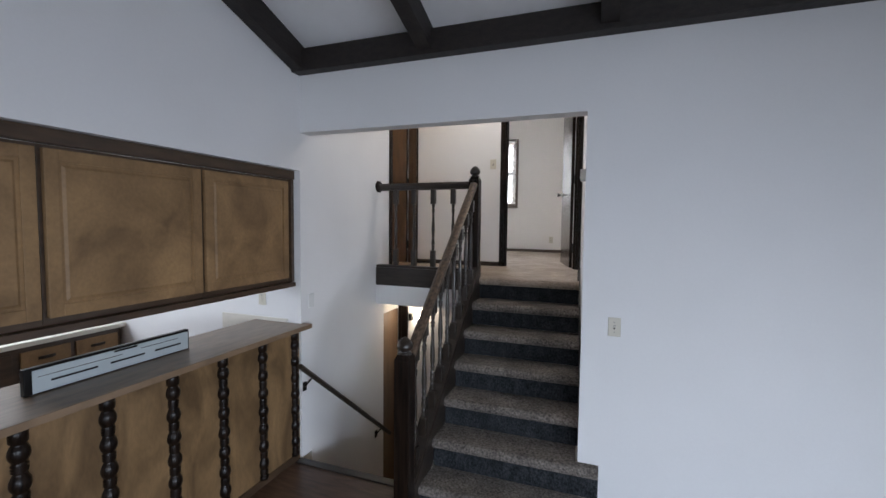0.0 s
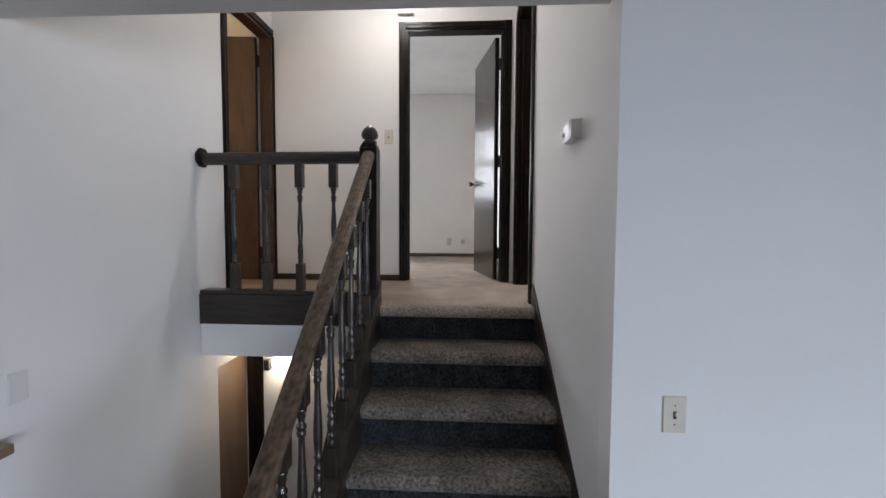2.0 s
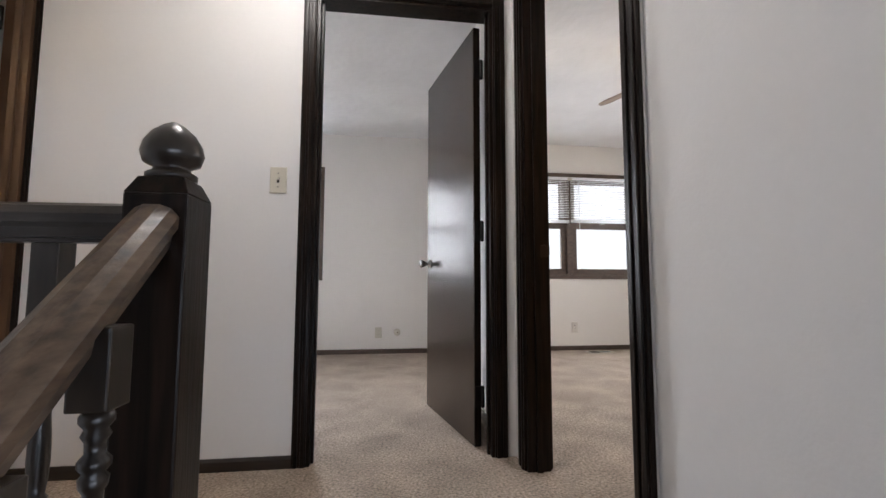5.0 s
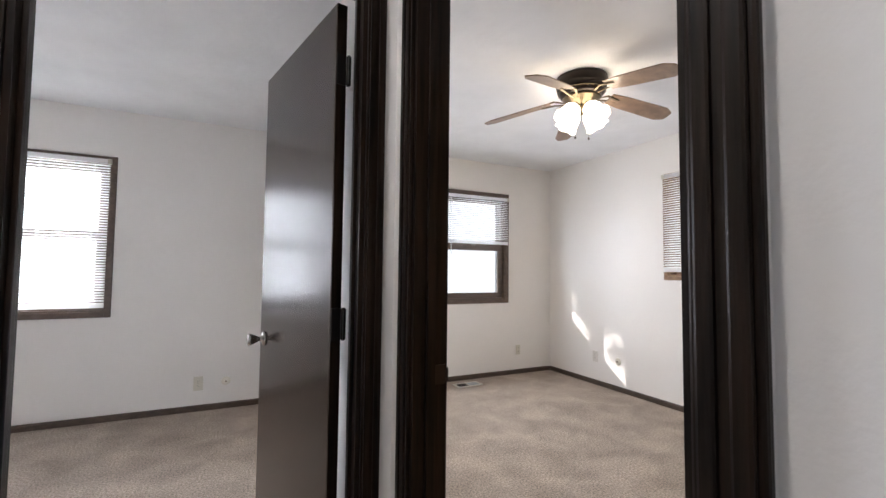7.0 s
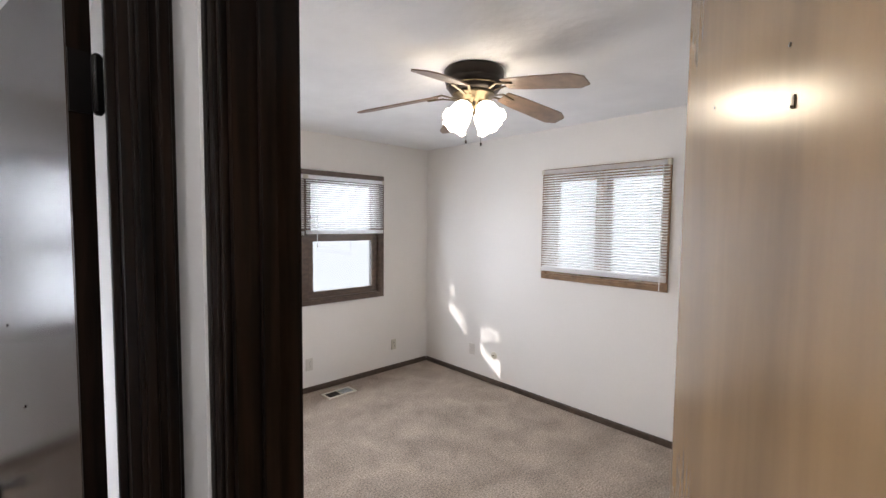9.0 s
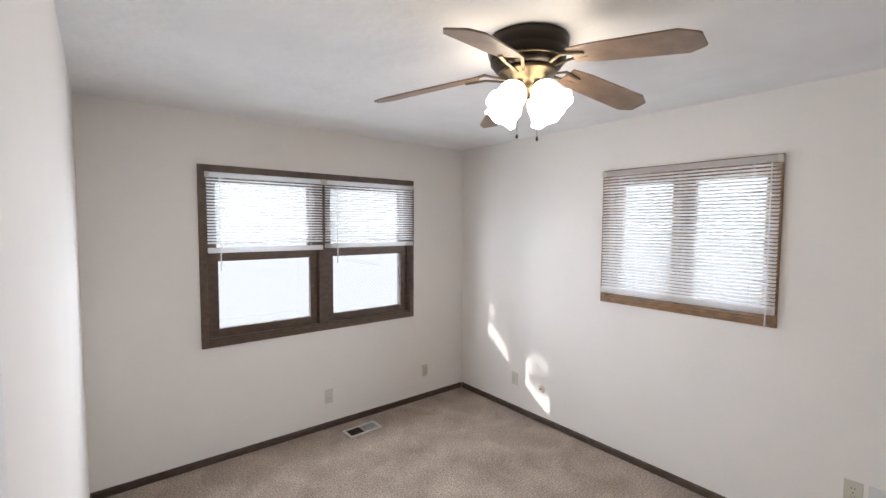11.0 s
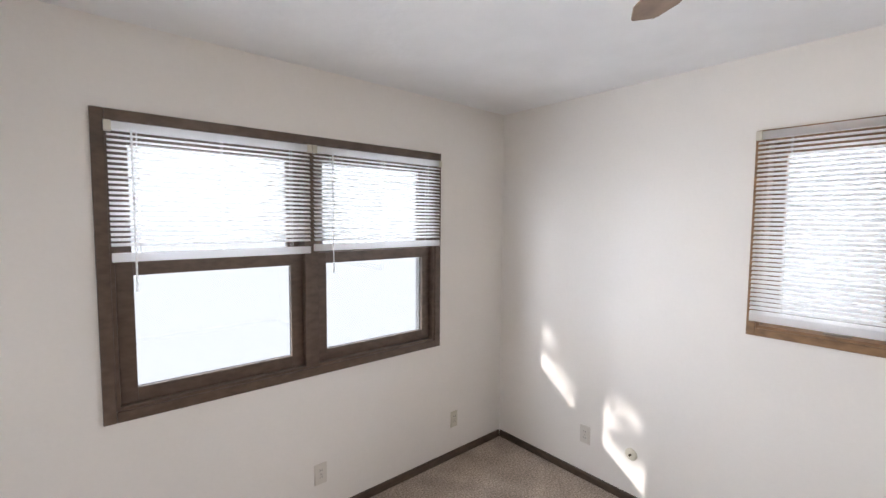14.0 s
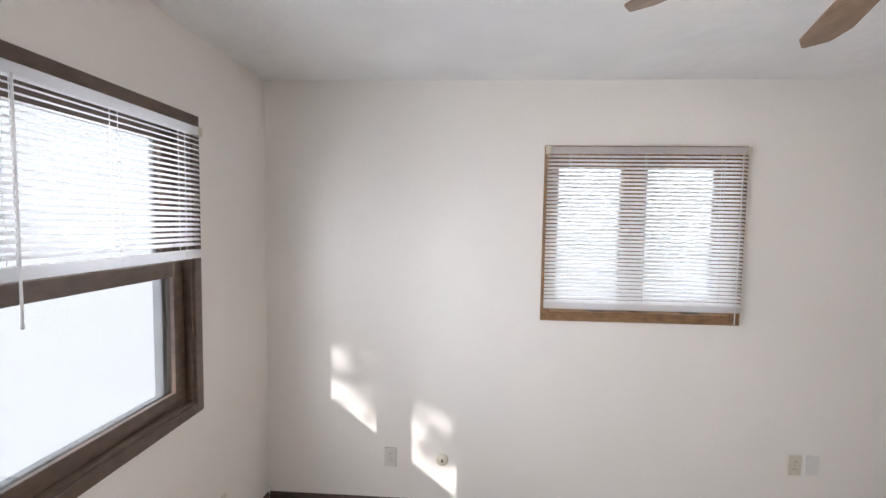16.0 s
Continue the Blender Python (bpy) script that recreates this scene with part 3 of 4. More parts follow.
# bedroom door ahead
casing_x("door_casing", -0.975, -0.16, 2.075, NY0, -1, w=0.054)
casing_x("door_casing", -0.975, -0.16, 2.075, NY1, 1, w=0.054)
jamb("door_1", -0.975, -0.16, 2.075, NY0 - 0.001, NY1 + 0.001, stop=(NY0 + 0.03, NY0 + 0.055))
door_leaf("bedroom_door", "dark brown glossy flush door standing open into the bedroom", (-0.20, 0.116), 102, 0.74, DOOR_A, 0, 0.875, height=2.03, flip=1)
# corner bedroom door
casing_y("door_casing", -0.953, -0.15, 2.075, HX0, -1, w=0.069, w2=0.078)
casing_y("door_casing", -0.953, -0.15, 2.075, HX1, 1)
j = jamb("door_2", -0.953, -0.15, 2.075, -HX1 - 0.001, -HX0 + 0.001, stop=(-HX1 + 0.035, -HX1 + 0.06))
j.matrix_world = pose(0, 0, 0, 0, 0, 90)
door_leaf("bedroom_door", "glossy tan flush wooden door standing half open", (0.034, -0.915), 31.5, 0.745, DOOR_B, 0, 0.9, height=2.03, flip=-1, knob_mat=STEEL)
bm = bmesh.new()
box(bm, -0.028, 0.028, -0.1705, -0.167, 0.872, 0.925)
box(bm, 0.028, 0.035, -0.1725, -0.1695, 0.880, 0.917)
tagged(finish("strike_plate", bm, BRONZE, 0.0008), "dark metal strike plate on the door jamb", "strike plate")
# bathroom door
casing_y("door_casing", -0.70, -0.01, 2.03, WX, 1, w=0.062, mat=DARK)
j = jamb("door_3", -0.70, -0.01, 2.03, -WX + 0.001, -(WX - 0.10) - 0.001, mat=DOOR_C, stop=(-WX + 0.03, -WX + 0.055))
j.matrix_world = pose(0, 0, 0, 0, 0, 90)
door_leaf("bathroom_door", "reddish brown flush wooden door standing open", (WX - 0.11, -0.05), 184, 0.66, DOOR_C, 0, 0.9, flip=1)


# ---- baseboards ----
def baseboard(name, axis, a, b, face, side, h=0.05, z=0.0, mat=BASE):
    bm = bmesh.new()
    prof = [(0, 0), (side * 0.011, 0), (side * 0.011, h - 0.012), (side * 0.006, h), (0, h)]
    prism(bm, [(face + u, z + v) for u, v in prof], axis, a, b)
    return structure(name, bm, mat, "dark stained wooden baseboard")


for n, a in enumerate((("x", 0.002, XB - 0.012, YB, -1), ("y", -1.74, YB - 0.012, XB, -1), ("y", 0.18, YB - 0.012, 0.0, 1), ("x", -3.19, -0.1, YB, -1), ("y", NY1, YB - 0.012, -3.2, 1), ("y", 0.18, YB - 0.012, -0.095, -1), ("x", 0.05, XB - 0.012, -1.75, 1))):
    baseboard("baseboard", *a)
baseboard("baseboard", "x", -2.09, -1.013, NY0, -1, mat=DARK_H)


# ---- windows ----
def frame_x(bm, xa, xb, za, zb, w, y0, y1):
    """A rectangular frame of members w wide inside xa..xb, za..zb."""
    box(bm, xa, xa + w, y0, y1, za, zb)
    box(bm, xb - w, xb, y0, y1, za, zb)
    box(bm, xa + w, xb - w, y0, y1, za, za + w)
    box(bm, xa + w, xb - w, y0, y1, zb - w, zb)


def window_casing(win, xa, xb, za, zb, mat, w=0.045):
    for p, q, r, s in ((xa - w, xa, za - w, zb + w), (xb, xb + w, za - w, zb + w), (xa, xb, za - w, za), (xa, xb, zb, zb + w)):
        bm = bmesh.new()
        box(bm, p, q, -0.014, 0.0, r, s)
        part("casing", bm, mat, win, bevel=0.004)
    for p, q, r, s in ((xa, xa + 0.014, za, zb), (xb - 0.014, xb, za, zb), (xa + 0.014, xb - 0.014, za, za + 0.014), (xa + 0.014, xb - 0.014, zb - 0.014, zb)):
        bm = bmesh.new()
        box(bm, p, q, -0.005, 0.149, r, s)
        part("window_liner", bm, mat, win, bevel=0.001)


def pane(win, xa, xb, za, zb, y):
    bm = bmesh.new()
    box(bm, xa, xb, y - 0.002, y + 0.002, za, zb)
    p = part("pane", bm, GLASS, win, "window glass tinted dark to dim the lamp behind it")
    # lamp light skips the dark tint on its way into the room
    p.visible_shadow = False
    return p


def double_hung(win, xa, xb, za, zb, mat):
    mid = za + (zb - za) * 0.505
    for lo, hi, y in ((za, mid + 0.02, 0.026), (mid - 0.02, zb, 0.066)):
        bm = bmesh.new()
        frame_x(bm, xa + 0.002, xb - 0.002, lo, hi, 0.06, y, y + 0.036)
        part("sash", bm, mat, win, bevel=0.003)
        pane(win, xa + 0.06, xb - 0.06, lo + 0.058, hi - 0.058, y + 0.018)
    bm = bmesh.new()
    frame_x(bm, xa + 0.001, xb - 0.001, za + 0.001, zb - 0.001, 0.026, 0.106, 0.145)
    part("outer_frame", bm, VINYLW, win, "white vinyl outer frame", bevel=0.003)
    bm = bmesh.new()
    box(bm, (xa + xb) / 2 - 0.03, (xa + xb) / 2 + 0.03, 0.030, 0.060, mid + 0.0205, mid + 0.032)
    part("sash_lock", bm, STEEL, win, "metal sash lock", bevel=0.002)


def blind(label, m, width, top, bottom, slats_to, tilt, pitch=0.0205, side=-1, wand=0.12, wand_x=0.08):
    """A mini blind hanging from z = top; y = 0 is its middle plane."""
    b = thing("window_blind", label, "window blind")
    bm = bmesh.new()
    box(bm, 0, width, -0.015, 0.015, top - 0.034, top)
    part("headrail", bm, BLIND, b, bevel=0.003)
    for x0 in (-0.006, width - 0.018):
        bm = bmesh.new()
        box(bm, x0, x0 + 0.024, -0.018, 0.017, top - 0.038, top + 0.002)
        part("end_bracket", bm, PLASTIC, b, "ivory end bracket", bevel=0.002)
    bm = bmesh.new()
    box(bm, 0.004, width - 0.004, -0.012, 0.012, bottom, bottom + 0.036)
    part("bottom_rail", bm, BLIND, b, bevel=0.003)
    me = None
    z = top - 0.05
    while z > slats_to:
        if me is None:
            bm = bmesh.new()
            c, s = math.cos(tilt), math.sin(tilt)
            pts = [(-0.0125, -0.0012), (0.0, 0.0012), (0.0125, -0.0012), (0.0125, -0.0002), (0.0, 0.0022), (-0.0125, -0.0002)]
            prism(bm, [(u * c - v * s, u * s + v * c) for u, v in pts], "x", 0.003, width - 0.003)
            ob = part("slat", bm, BLIND, b)
            me = ob.data
        else:
            ob = new("slat", me)
            ob.parent = b
        ob.location = (0, 0, z)
        z -= pitch
    for f in (0.12, 0.5, 0.88):
        bm = bmesh.new()
        for y in (-0.0135, 0.0135):
            box(bm, width * f - 0.0008, width * f + 0.0008, y - 0.0008, y + 0.0008, bottom + 0.01, top - 0.03)
        part("ladder_cord", bm, BLIND, b, "thin white cord")
    bm = bmesh.new()
    lathe(bm, [(0.0045, 0), (0.0035, 0.03), (0.0035, top - 0.03 - (bottom - wand))], 6, pose(wand_x, -0.024, bottom - wand))
    part("wand", bm, BLIND, b, "clear plastic tilt wand")
    b.matrix_world = m
    return b


# corner bedroom, pair of double hung windows
w1 = thing("window_1", "pair of double-hung windows in dark stained wood", "window", (0, YB, 0), kind="structure")
window_casing(w1, 0.66, 2.32, 0.865, 2.03, WINWOOD)
bm = bmesh.new()
box(bm, 1.455, 1.525, -0.010, 0.148, 0.879, 2.016)
part("mullion", bm, WINWOOD, w1, bevel=0.003)
double_hung(w1, 0.674, 1.455, 0.879, 2.016, WINWOOD)
double_hung(w1, 1.525, 2.306, 0.879, 2.016, WINWOOD)
blind("white mini blind raised halfway over the upper sash", pose(0.662, YB - 0.018, 0), 0.82, 2.025, 1.475, 1.525, 0.45)
blind("white mini blind raised halfway over the upper sash", pose(1.498, YB - 0.018, 0), 0.85, 2.025, 1.485, 1.53, 0.45, wand_x=0.10)
# corner bedroom, casement pair
w2 = thing("window_2", "pair of small casement windows in amber stained wood", "window", (XB, 0, 0), kind="structure", rz=-90)
window_casing(w2, -1.30, -0.315, 1.155, 2.035, WINWOOD_E, 0.036)
bm = bmesh.new()
box(bm, -0.84, -0.80, 0.03, 0.148, 1.169, 2.021)
part("mullion", bm, WINWOOD_E, w2, bevel=0.003)
for a, b in ((-1.286, -0.84), (-0.80, -0.329)):
    bm = bmesh.new()
    frame_x(bm, a, b, 1.169, 2.021, 0.05, 0.09, 0.13)
    part("sash", bm, WINWOOD_E, w2, bevel=0.003)
    pane(w2, a + 0.048, b - 0.048, 1.215, 1.975, 0.11)
    bm = bmesh.new()
    c = (a + b) / 2 + 0.06
    box(bm, c - 0.06, c + 0.03, 0.018, 0.06, 1.170, 1.184)
    sweep(bm, [(-0.005, -0.004), (0.005, -0.004), (0.005, 0.004), (-0.005, 0.004)], (c, 0.03, 1.187), (c - 0.085, 0.012, 1.192))
    part("crank", bm, STEEL, w2, "metal casement crank")
blind("white mini blind lowered over the casement windows", pose(XB - 0.022, 1.325, 0, 0, 0, -90), 1.04, 2.062, 1.190, 1.228, 0.55, wand=0.06, wand_x=1.0)
# bedroom ahead
w3 = thing("window_3", "double-hung window in dark stained wood", "window", (0, YB, 0), kind="structure")
window_casing(w3, -2.21, -1.385, 0.84, 2.0, WINWOOD)
double_hung(w3, -2.196, -1.399, 0.854, 1.986, WINWOOD)
blind("white mini blind lowered over the bedroom window", pose(-2.22, YB - 0.018, 0), 0.84, 2.02, 0.87, 0.90, 0.45, wand=-0.4)


# ---- living room beams ----
def beam(label, a, b, w, d):
    bm = bmesh.new()
    sweep(bm, [(-w / 2, -d), (w / 2, -d), (w / 2, 0), (-w / 2, 0)], a, b)
    return tagged(finish("ceiling_beam", bm, BEAM, 0.006), label, "beam", "living room beams", "structure")


beam("dark rough-sawn wall plate beam", (WX + 0.002, LY0 - 0.05, 1.77), (4.0, LY0 - 0.05, 1.77), 0.095, 0.16)


def ceil_z(y):
    return 1.768 - SLOPE * (y + 2.25)


beam("dark rough-sawn rafter along the wall", (WX + 0.05, LY0 - 0.02, ceil_z(-2.27) + 0.002), (WX + 0.05, -7.9, ceil_z(-7.9) + 0.002), 0.095, 0.168)
for x in (-1.03, 0.11, 1.25, 2.39, 3.5):
    beam("dark rough-sawn ceiling rafter", (x, LY0 - 0.02, ceil_z(-2.27) + 0.002), (x, -7.9, ceil_z(-7.9) + 0.002), 0.10, 0.15)

# ---- kitchen pass-through ----
for n, (ya, yb) in enumerate(((-3.06, -2.291), (-3.865, -3.06), (-4.67, -3.865), (-5.19, -4.67))):
    unit = thing("upper_cabinet", "brown stained wall cabinet with a framed raised door", "kitchen cabinet", (-2.17, ya, 0.03), group="pass-through cabinets")
    w = yb - ya
    bm = bmesh.new()
    box(bm, -0.34, -0.022, 0.001, w - 0.001, 0, 0.797)
    part("body", bm, CABINET_DK, unit, bevel=0.002)
    m, h = 0.014, 0.80
    bm = bmesh.new()
    box(bm, -0.021, -0.004, m, w - m, 0.035, h - 0.02)
    door = part("cabinet_door", bm, CABINET, unit, "honey brown cabinet door", bevel=0.003)
    for y0, y1, z0, z1 in ((m, m + 0.055, 0.035, h - 0.02), (w - m - 0.055, w - m, 0.035, h - 0.02), (m + 0.055, w - m - 0.055, 0.035, 0.09), (m + 0.055, w - m - 0.055, h - 0.075, h - 0.02)):
        bm = bmesh.new()
        box(bm, -0.004, 0.004, y0, y1, z0, z1)
        part("door_frame", bm, CABINET, door, bevel=0.003)
    bm = bmesh.new()
    q = m + 0.068
    v = box(bm, -0.004, 0.003, q, w - q, 0.103, h - 0.088)
    for p in v:
        if p.co.x > 0:
            p.co.y += 0.012 if p.co.y < w / 2 else -0.012
            p.co.z += 0.012 if p.co.z < h / 2 else -0.012
    part("raised_panel", bm, CABINET, door)
bm = bmesh.new()
box(bm, -2.20, -2.145, -5.19, -2.258, 0.828, 0.894)
box(bm, -2.20, -2.155, -2.29, -2.258, 0.031, 0.827)
tagged(finish("cabinet_crown", bm, CABINET_DK, 0.005), "dark wooden moulding over the wall cabinets", "moulding", kind="structure")
bm = bmesh.new()
box(bm, -2.50, -2.145, -5.19, -2.258, -0.005, 0.029)
tagged(finish("cabinet_rail", bm, CABINET_DK, 0.003), "dark wooden rail under the wall cabinets", "moulding", kind="structure")

bar = thing("bar_counter", "wooden bar front with turned half columns under a brown top", "bar counter", (-2.12, -2.29, LOW))
bm = bmesh.new()
box(bm, -0.09, 0.0, -2.90, 0.033, 0, 1.05)
part("front_panel", bm, PANEL, bar, "honey brown plywood front")
bm = bmesh.new()
box(bm, 0.0, 0.012, -2.90, 0, 0.0, 0.05)
part("toe_strip", bm, CABINET_DK, bar)
SPOOL = [(0.024, 0.0), (0.031, 0.008), (0.024, 0.014), (0.032, 0.020), (0.024, 0.027), (0.032, 0.034), (0.024, 0.041), (0.028, 0.050), (0.036, 0.064), (0.039, 0.082), (0.036, 0.100), (0.028, 0.116), (0.024, 0.124)]
for i in range(8):
    y = -0.03 - 0.337 * i
    bm = bmesh.new()
    prof = [(0.034, 0.05), (0.034, 0.075), (0.030, 0.08)]
    z = 0.082
    while z < 0.97:
        prof += [(r, z + t) for r, t in SPOOL]
        z += 0.128
    prof += [(0.034, z + 0.002), (0.034, 1.05)]
    lathe(bm, prof, 14, pose(0.004, y, 0))
    part("half_column", bm, DARK, bar, "dark turned spool column")
bm = bmesh.new()
box(bm, -0.43, 0.10, -2.90, 0.03, 1.052, 1.088)
box(bm, 0.022, 0.10, 0.03, 0.07, 1.052, 1.088)
part("bar_top", bm, BARTOP, bar, "brown laminate bar top", bevel=0.005)

vent = thing("cooktop_vent", "grey enamel downdraft vent standing on the bar", "vent", (-2.30, -3.89, -0.298))
bm = bmesh.new()
box(bm, -0.035, -0.004, 0.0, 0.82, 0, 0.125)
part("housing", bm, BLACK, vent, "black metal housing", bevel=0.004)
bm = bmesh.new()
box(bm, -0.004, 0.0, 0.03, 0.81, 0.006, 0.112)
part("face_plate", bm, VENTPANEL, vent, "light grey plate", bevel=0.001)
for y0, y1, z in ((0.10, 0.30, 0.045), (0.36, 0.54, 0.045), (0.60, 0.76, 0.045), (0.38, 0.50, 0.100)):
    bm = bmesh.new()
    box(bm, 0.0, 0.0015, y0, y1, z, z + 0.010)
    part("slot", bm, BLACK, vent, "black slot")
for y0, y1, z in ((0.05, 0.42, 0.078), (0.52, 0.74, 0.084)):
    bm = bmesh.new()
    box(bm, 0.0, 0.001, y0, y1, z, z + 0.003)
    part("trim_line", bm, STEEL, vent)

base = thing("base_cabinet", "dark brown kitchen base cabinet with two drawers", "kitchen cabinet", (-4.14, -5.5, LOW))
bm = bmesh.new()
box(bm, -0.60, 0.0, 0, 3.205, 0.0, 0.88)
part("body", bm, CABINET_DK, base)
for y0, y1 in ((2.45, 2.79), (2.83, 3.17)):
    bm = bmesh.new()
    box(bm, 0.001, 0.018, y0, y1, 0.70, 0.84)
    dr = part("drawer", bm, CABINET, base, bevel=0.005)
    bm = bmesh.new()
    v = box(bm, 0.018, 0.03, (y0 + y1) / 2 - 0.06, (y0 + y1) / 2 + 0.06, 0.758, 0.782)
    for p in v:
        if p.co.x > 0.02:
            p.co.y = (y0 + y1) / 2 + (p.co.y - (y0 + y1) / 2) * 0.5
    part("pull", bm, BRONZE, dr, "dark metal drawer pull", bevel=0.002)
for y0, y1 in ((0.1, 1.2), (1.25, 2.40), (2.45, 3.17)):
    bm = bmesh.new()
    box(bm, 0.001, 0.018, y0, y1, 0.10, 0.66 if y0 > 2 else 0.84)
    part("cabinet_door", bm, CABINET_DK, base, bevel=0.005)
bm = bmesh.new()
box(bm, -4.745, -4.11, -5.5, -2.258, LOW + 0.882, LOW + 0.92)
tagged(finish("kitchen_worktop", bm, COUNTER, 0.004), "cream laminate kitchen worktop", "worktop")
bm = bmesh.new()
box(bm, -4.60, -4.20, -3.45, -3.40, LOW + 0.921, LOW + 0.929)
box(bm, -4.60, -4.20, -2.72, -2.67, LOW + 0.921, LOW + 0.929)
box(bm, -4.25, -4.20, -3.40, -2.72, LOW + 0.921, LOW + 0.929)
box(bm, -4.60, -4.55, -3.40, -2.72, LOW + 0.921, LOW + 0.929)
box(bm, -4.55, -4.25, -3.40, -2.72, LOW + 0.9205, LOW + 0.924)
tagged(finish("kitchen_sink", bm, STEEL, 0.003), "stainless steel sink rim in the worktop", "sink")
bm = bmesh.new()
box(bm, -2.90, -2.56, -2.268, -2.257, -0.47, -0.27)
box(bm, -2.56, -2.225, -2.268, -2.257, -0.30, -0.27)
tagged(finish("backsplash", bm, COUNTER, 0.002), "cream laminate backsplash on the kitchen wall", "backsplash", kind="structure")


# ---- switch plates, outlets and wall boxes ----
def plate(name, label, category, at, rz, mat=PLASTIC, style="switch", w=0.072, h=0.116):
    """A cover plate facing -y before its turn."""
    p = thing(name, label, category, at, rz=rz)
    bm = bmesh.new()
    v = box(bm, -w / 2, w / 2, -0.006, 0.0, -h / 2, h / 2)
    for q in v:
        if q.co.y < -0.003:
            q.co.x *= 0.93
            q.co.z *= 0.955
    part("cover", bm, mat, p, bevel=0.001)
    if style == "switch":
        bm = bmesh.new()
        box(bm, -0.005, 0.005, -0.008, -0.006, -0.012, 0.012)
        part("slot", bm, BRONZE, p, "dark switch slot")
        bm = bmesh.new()
        box(bm, -0.0035, 0.0035, -0.018, -0.006, 0.0, 0.010)
        part("toggle", bm, mat, p, bevel=0.001)
    if style == "outlet":
        for z in (-0.02, 0.02):
            bm = bmesh.new()
            lathe(bm, [(0.0165, 0), (0.0165, 0.0022)], 16, pose(0, -0.006, z, 90))
            sock = part("socket", bm, mat, p)
            for x in (-0.006, 0.006):
                bm = bmesh.new()
                box(bm, x - 0.001, x + 0.001, -0.0090, -0.0082, z - 0.002, z + 0.007)
                part("slot", bm, BLACK, sock)
    if style != "blank":
        for z in ((-0.03, 0.03) if style == "switch" else (0.0,)):
            bm = bmesh.new()
            lathe(bm, [(0.003, 0), (0.0025, 0.0015)], 8, pose(0, -0.006, z, 90))
            part("screw", bm, STEEL, p)
    return p


def round_plate(label, at, rz):
    p = thing("cable_jack", label, "wall jack", at, rz=rz)
    bm = bmesh.new()
    lathe(bm, [(0.036, 0), (0.036, 0.003), (0.030, 0.008), (0.012, 0.009)], 24, pose(0, 0, 0, 90))
    part("cover", bm, PLASTIC, p)
    bm = bmesh.new()
    lathe(bm, [(0.006, 0.0), (0.006, 0.016), (0.003, 0.017)], 10, pose(0, -0.008, 0, 90))
    part("connector", bm, BRASS, p, "brass threaded connector")
    return p


plate("light_switch", "ivory toggle light switch by the stair opening", "light switch", (0.190, LY0, -0.113), 0)
plate("light_switch", "ivory toggle light switch beside the bedroom door", "light switch", (-1.117, NY0, 1.205), 0)
plate("light_switch", "white light switch on the stairwell wall", "light switch", (WX, -2.13, -0.135), 90, WHITE_PL, "blank")
plate("outlet", "ivory outlet on the kitchen wall", "outlet", (-2.48, -2.255, -0.12), 0, PLASTIC, "outlet")
plate("outlet", "outlet with a beige painted cover under the window", "outlet", (1.527, YB, 0.263), 0, PAINTED, "outlet")
plate("outlet", "ivory outlet by the room corner", "outlet", (2.506, YB, 0.273), 0, PLASTIC, "outlet", 0.06, 0.112)
plate("blank_plate", "painted cover plate beside the cable jack", "cover plate", (XB, 2.163, 0.293), -90, PAINTED, "outlet")
round_plate("round ivory cable jack with a brass connector", (XB, 1.865, 0.291), -90)
plate("outlet", "ivory outlet low on the wall", "outlet", (XB, -0.06, 0.357), -90, PLASTIC, "outlet")
plate("blank_plate", "white blank cover plate beside an outlet", "cover plate", (XB, -0.148, 0.36), -90, WHITE_PL, "blank")
plate("outlet", "ivory outlet low on the bedroom wall", "outlet", (-0.73, YB, 0.225), 0, PLASTIC, "outlet")
round_plate("round ivory cable jack low on the bedroom wall", (-0.525, YB, 0.228), 0)

th = thing("thermostat", "white wall thermostat box beside the stair", "thermostat", (-0.016, -1.777, 0.852), rz=-90)
bm = bmesh.new()
v = box(bm, -0.074, 0.074, -0.034, 0.03, -0.040, 0.040)
for q in v:
    if q.co.y < 0:
        q.co.x *= 0.96
        q.co.z *= 0.94
part("case", bm, WHITE_PL, th, bevel=0.005)
bm = bmesh.new()
lathe(bm, [(0.009, 0), (0.009, 0.006), (0.005, 0.009)], 14, pose(-0.042, -0.034, -0.006, 90))
part("knob", bm, WHITE_PL, th)
for z in (-0.030, -0.0245):
    bm = bmesh.new()
    box(bm, -0.055, 0.042, -0.0352, -0.0342, z, z + 0.002)
    part("grille_line", bm, VENTPANEL, th)
bm = bmesh.new()
box(bm, 0.048, 0.051, -0.0355, -0.02, -0.0372, 0.0372)
part("seam", bm, VENTPANEL, th)

ch = thing("door_chime", "white plastic door chime box over the doorway", "door chime", (-0.97, NY0, 2.22))
bm = bmesh.new()
box(bm, -0.066, 0.066, -0.04, 0, -0.036, 0.036)
part("cover", bm, WHITE_PL, ch, bevel=0.006)

# floor register
reg = thing("floor_register", "brown and white metal floor register in the carpet", "floor vent", (1.724, 2.685, 0.0), rz=2)
bm = bmesh.new()
for x0, x1, y0, y1 in ((-0.145, -0.125, -0.07, 0.07), (0.125, 0.145, -0.07, 0.07), (-0.125, 0.125, -0.07, -0.052), (-0.125, 0.125, 0.052, 0.07), (-0.004, 0.004, -0.052, 0.052)):
    box(bm, x0, x1, y0, y1, 0.0, 0.008)
part("register_frame", bm, PLASTIC, reg, bevel=0.001)
bm = bmesh.new()
box(bm, -0.125, 0.125, -0.052, 0.052, 0.0008, 0.0018)
part("dark_opening", bm, BLACK, reg)
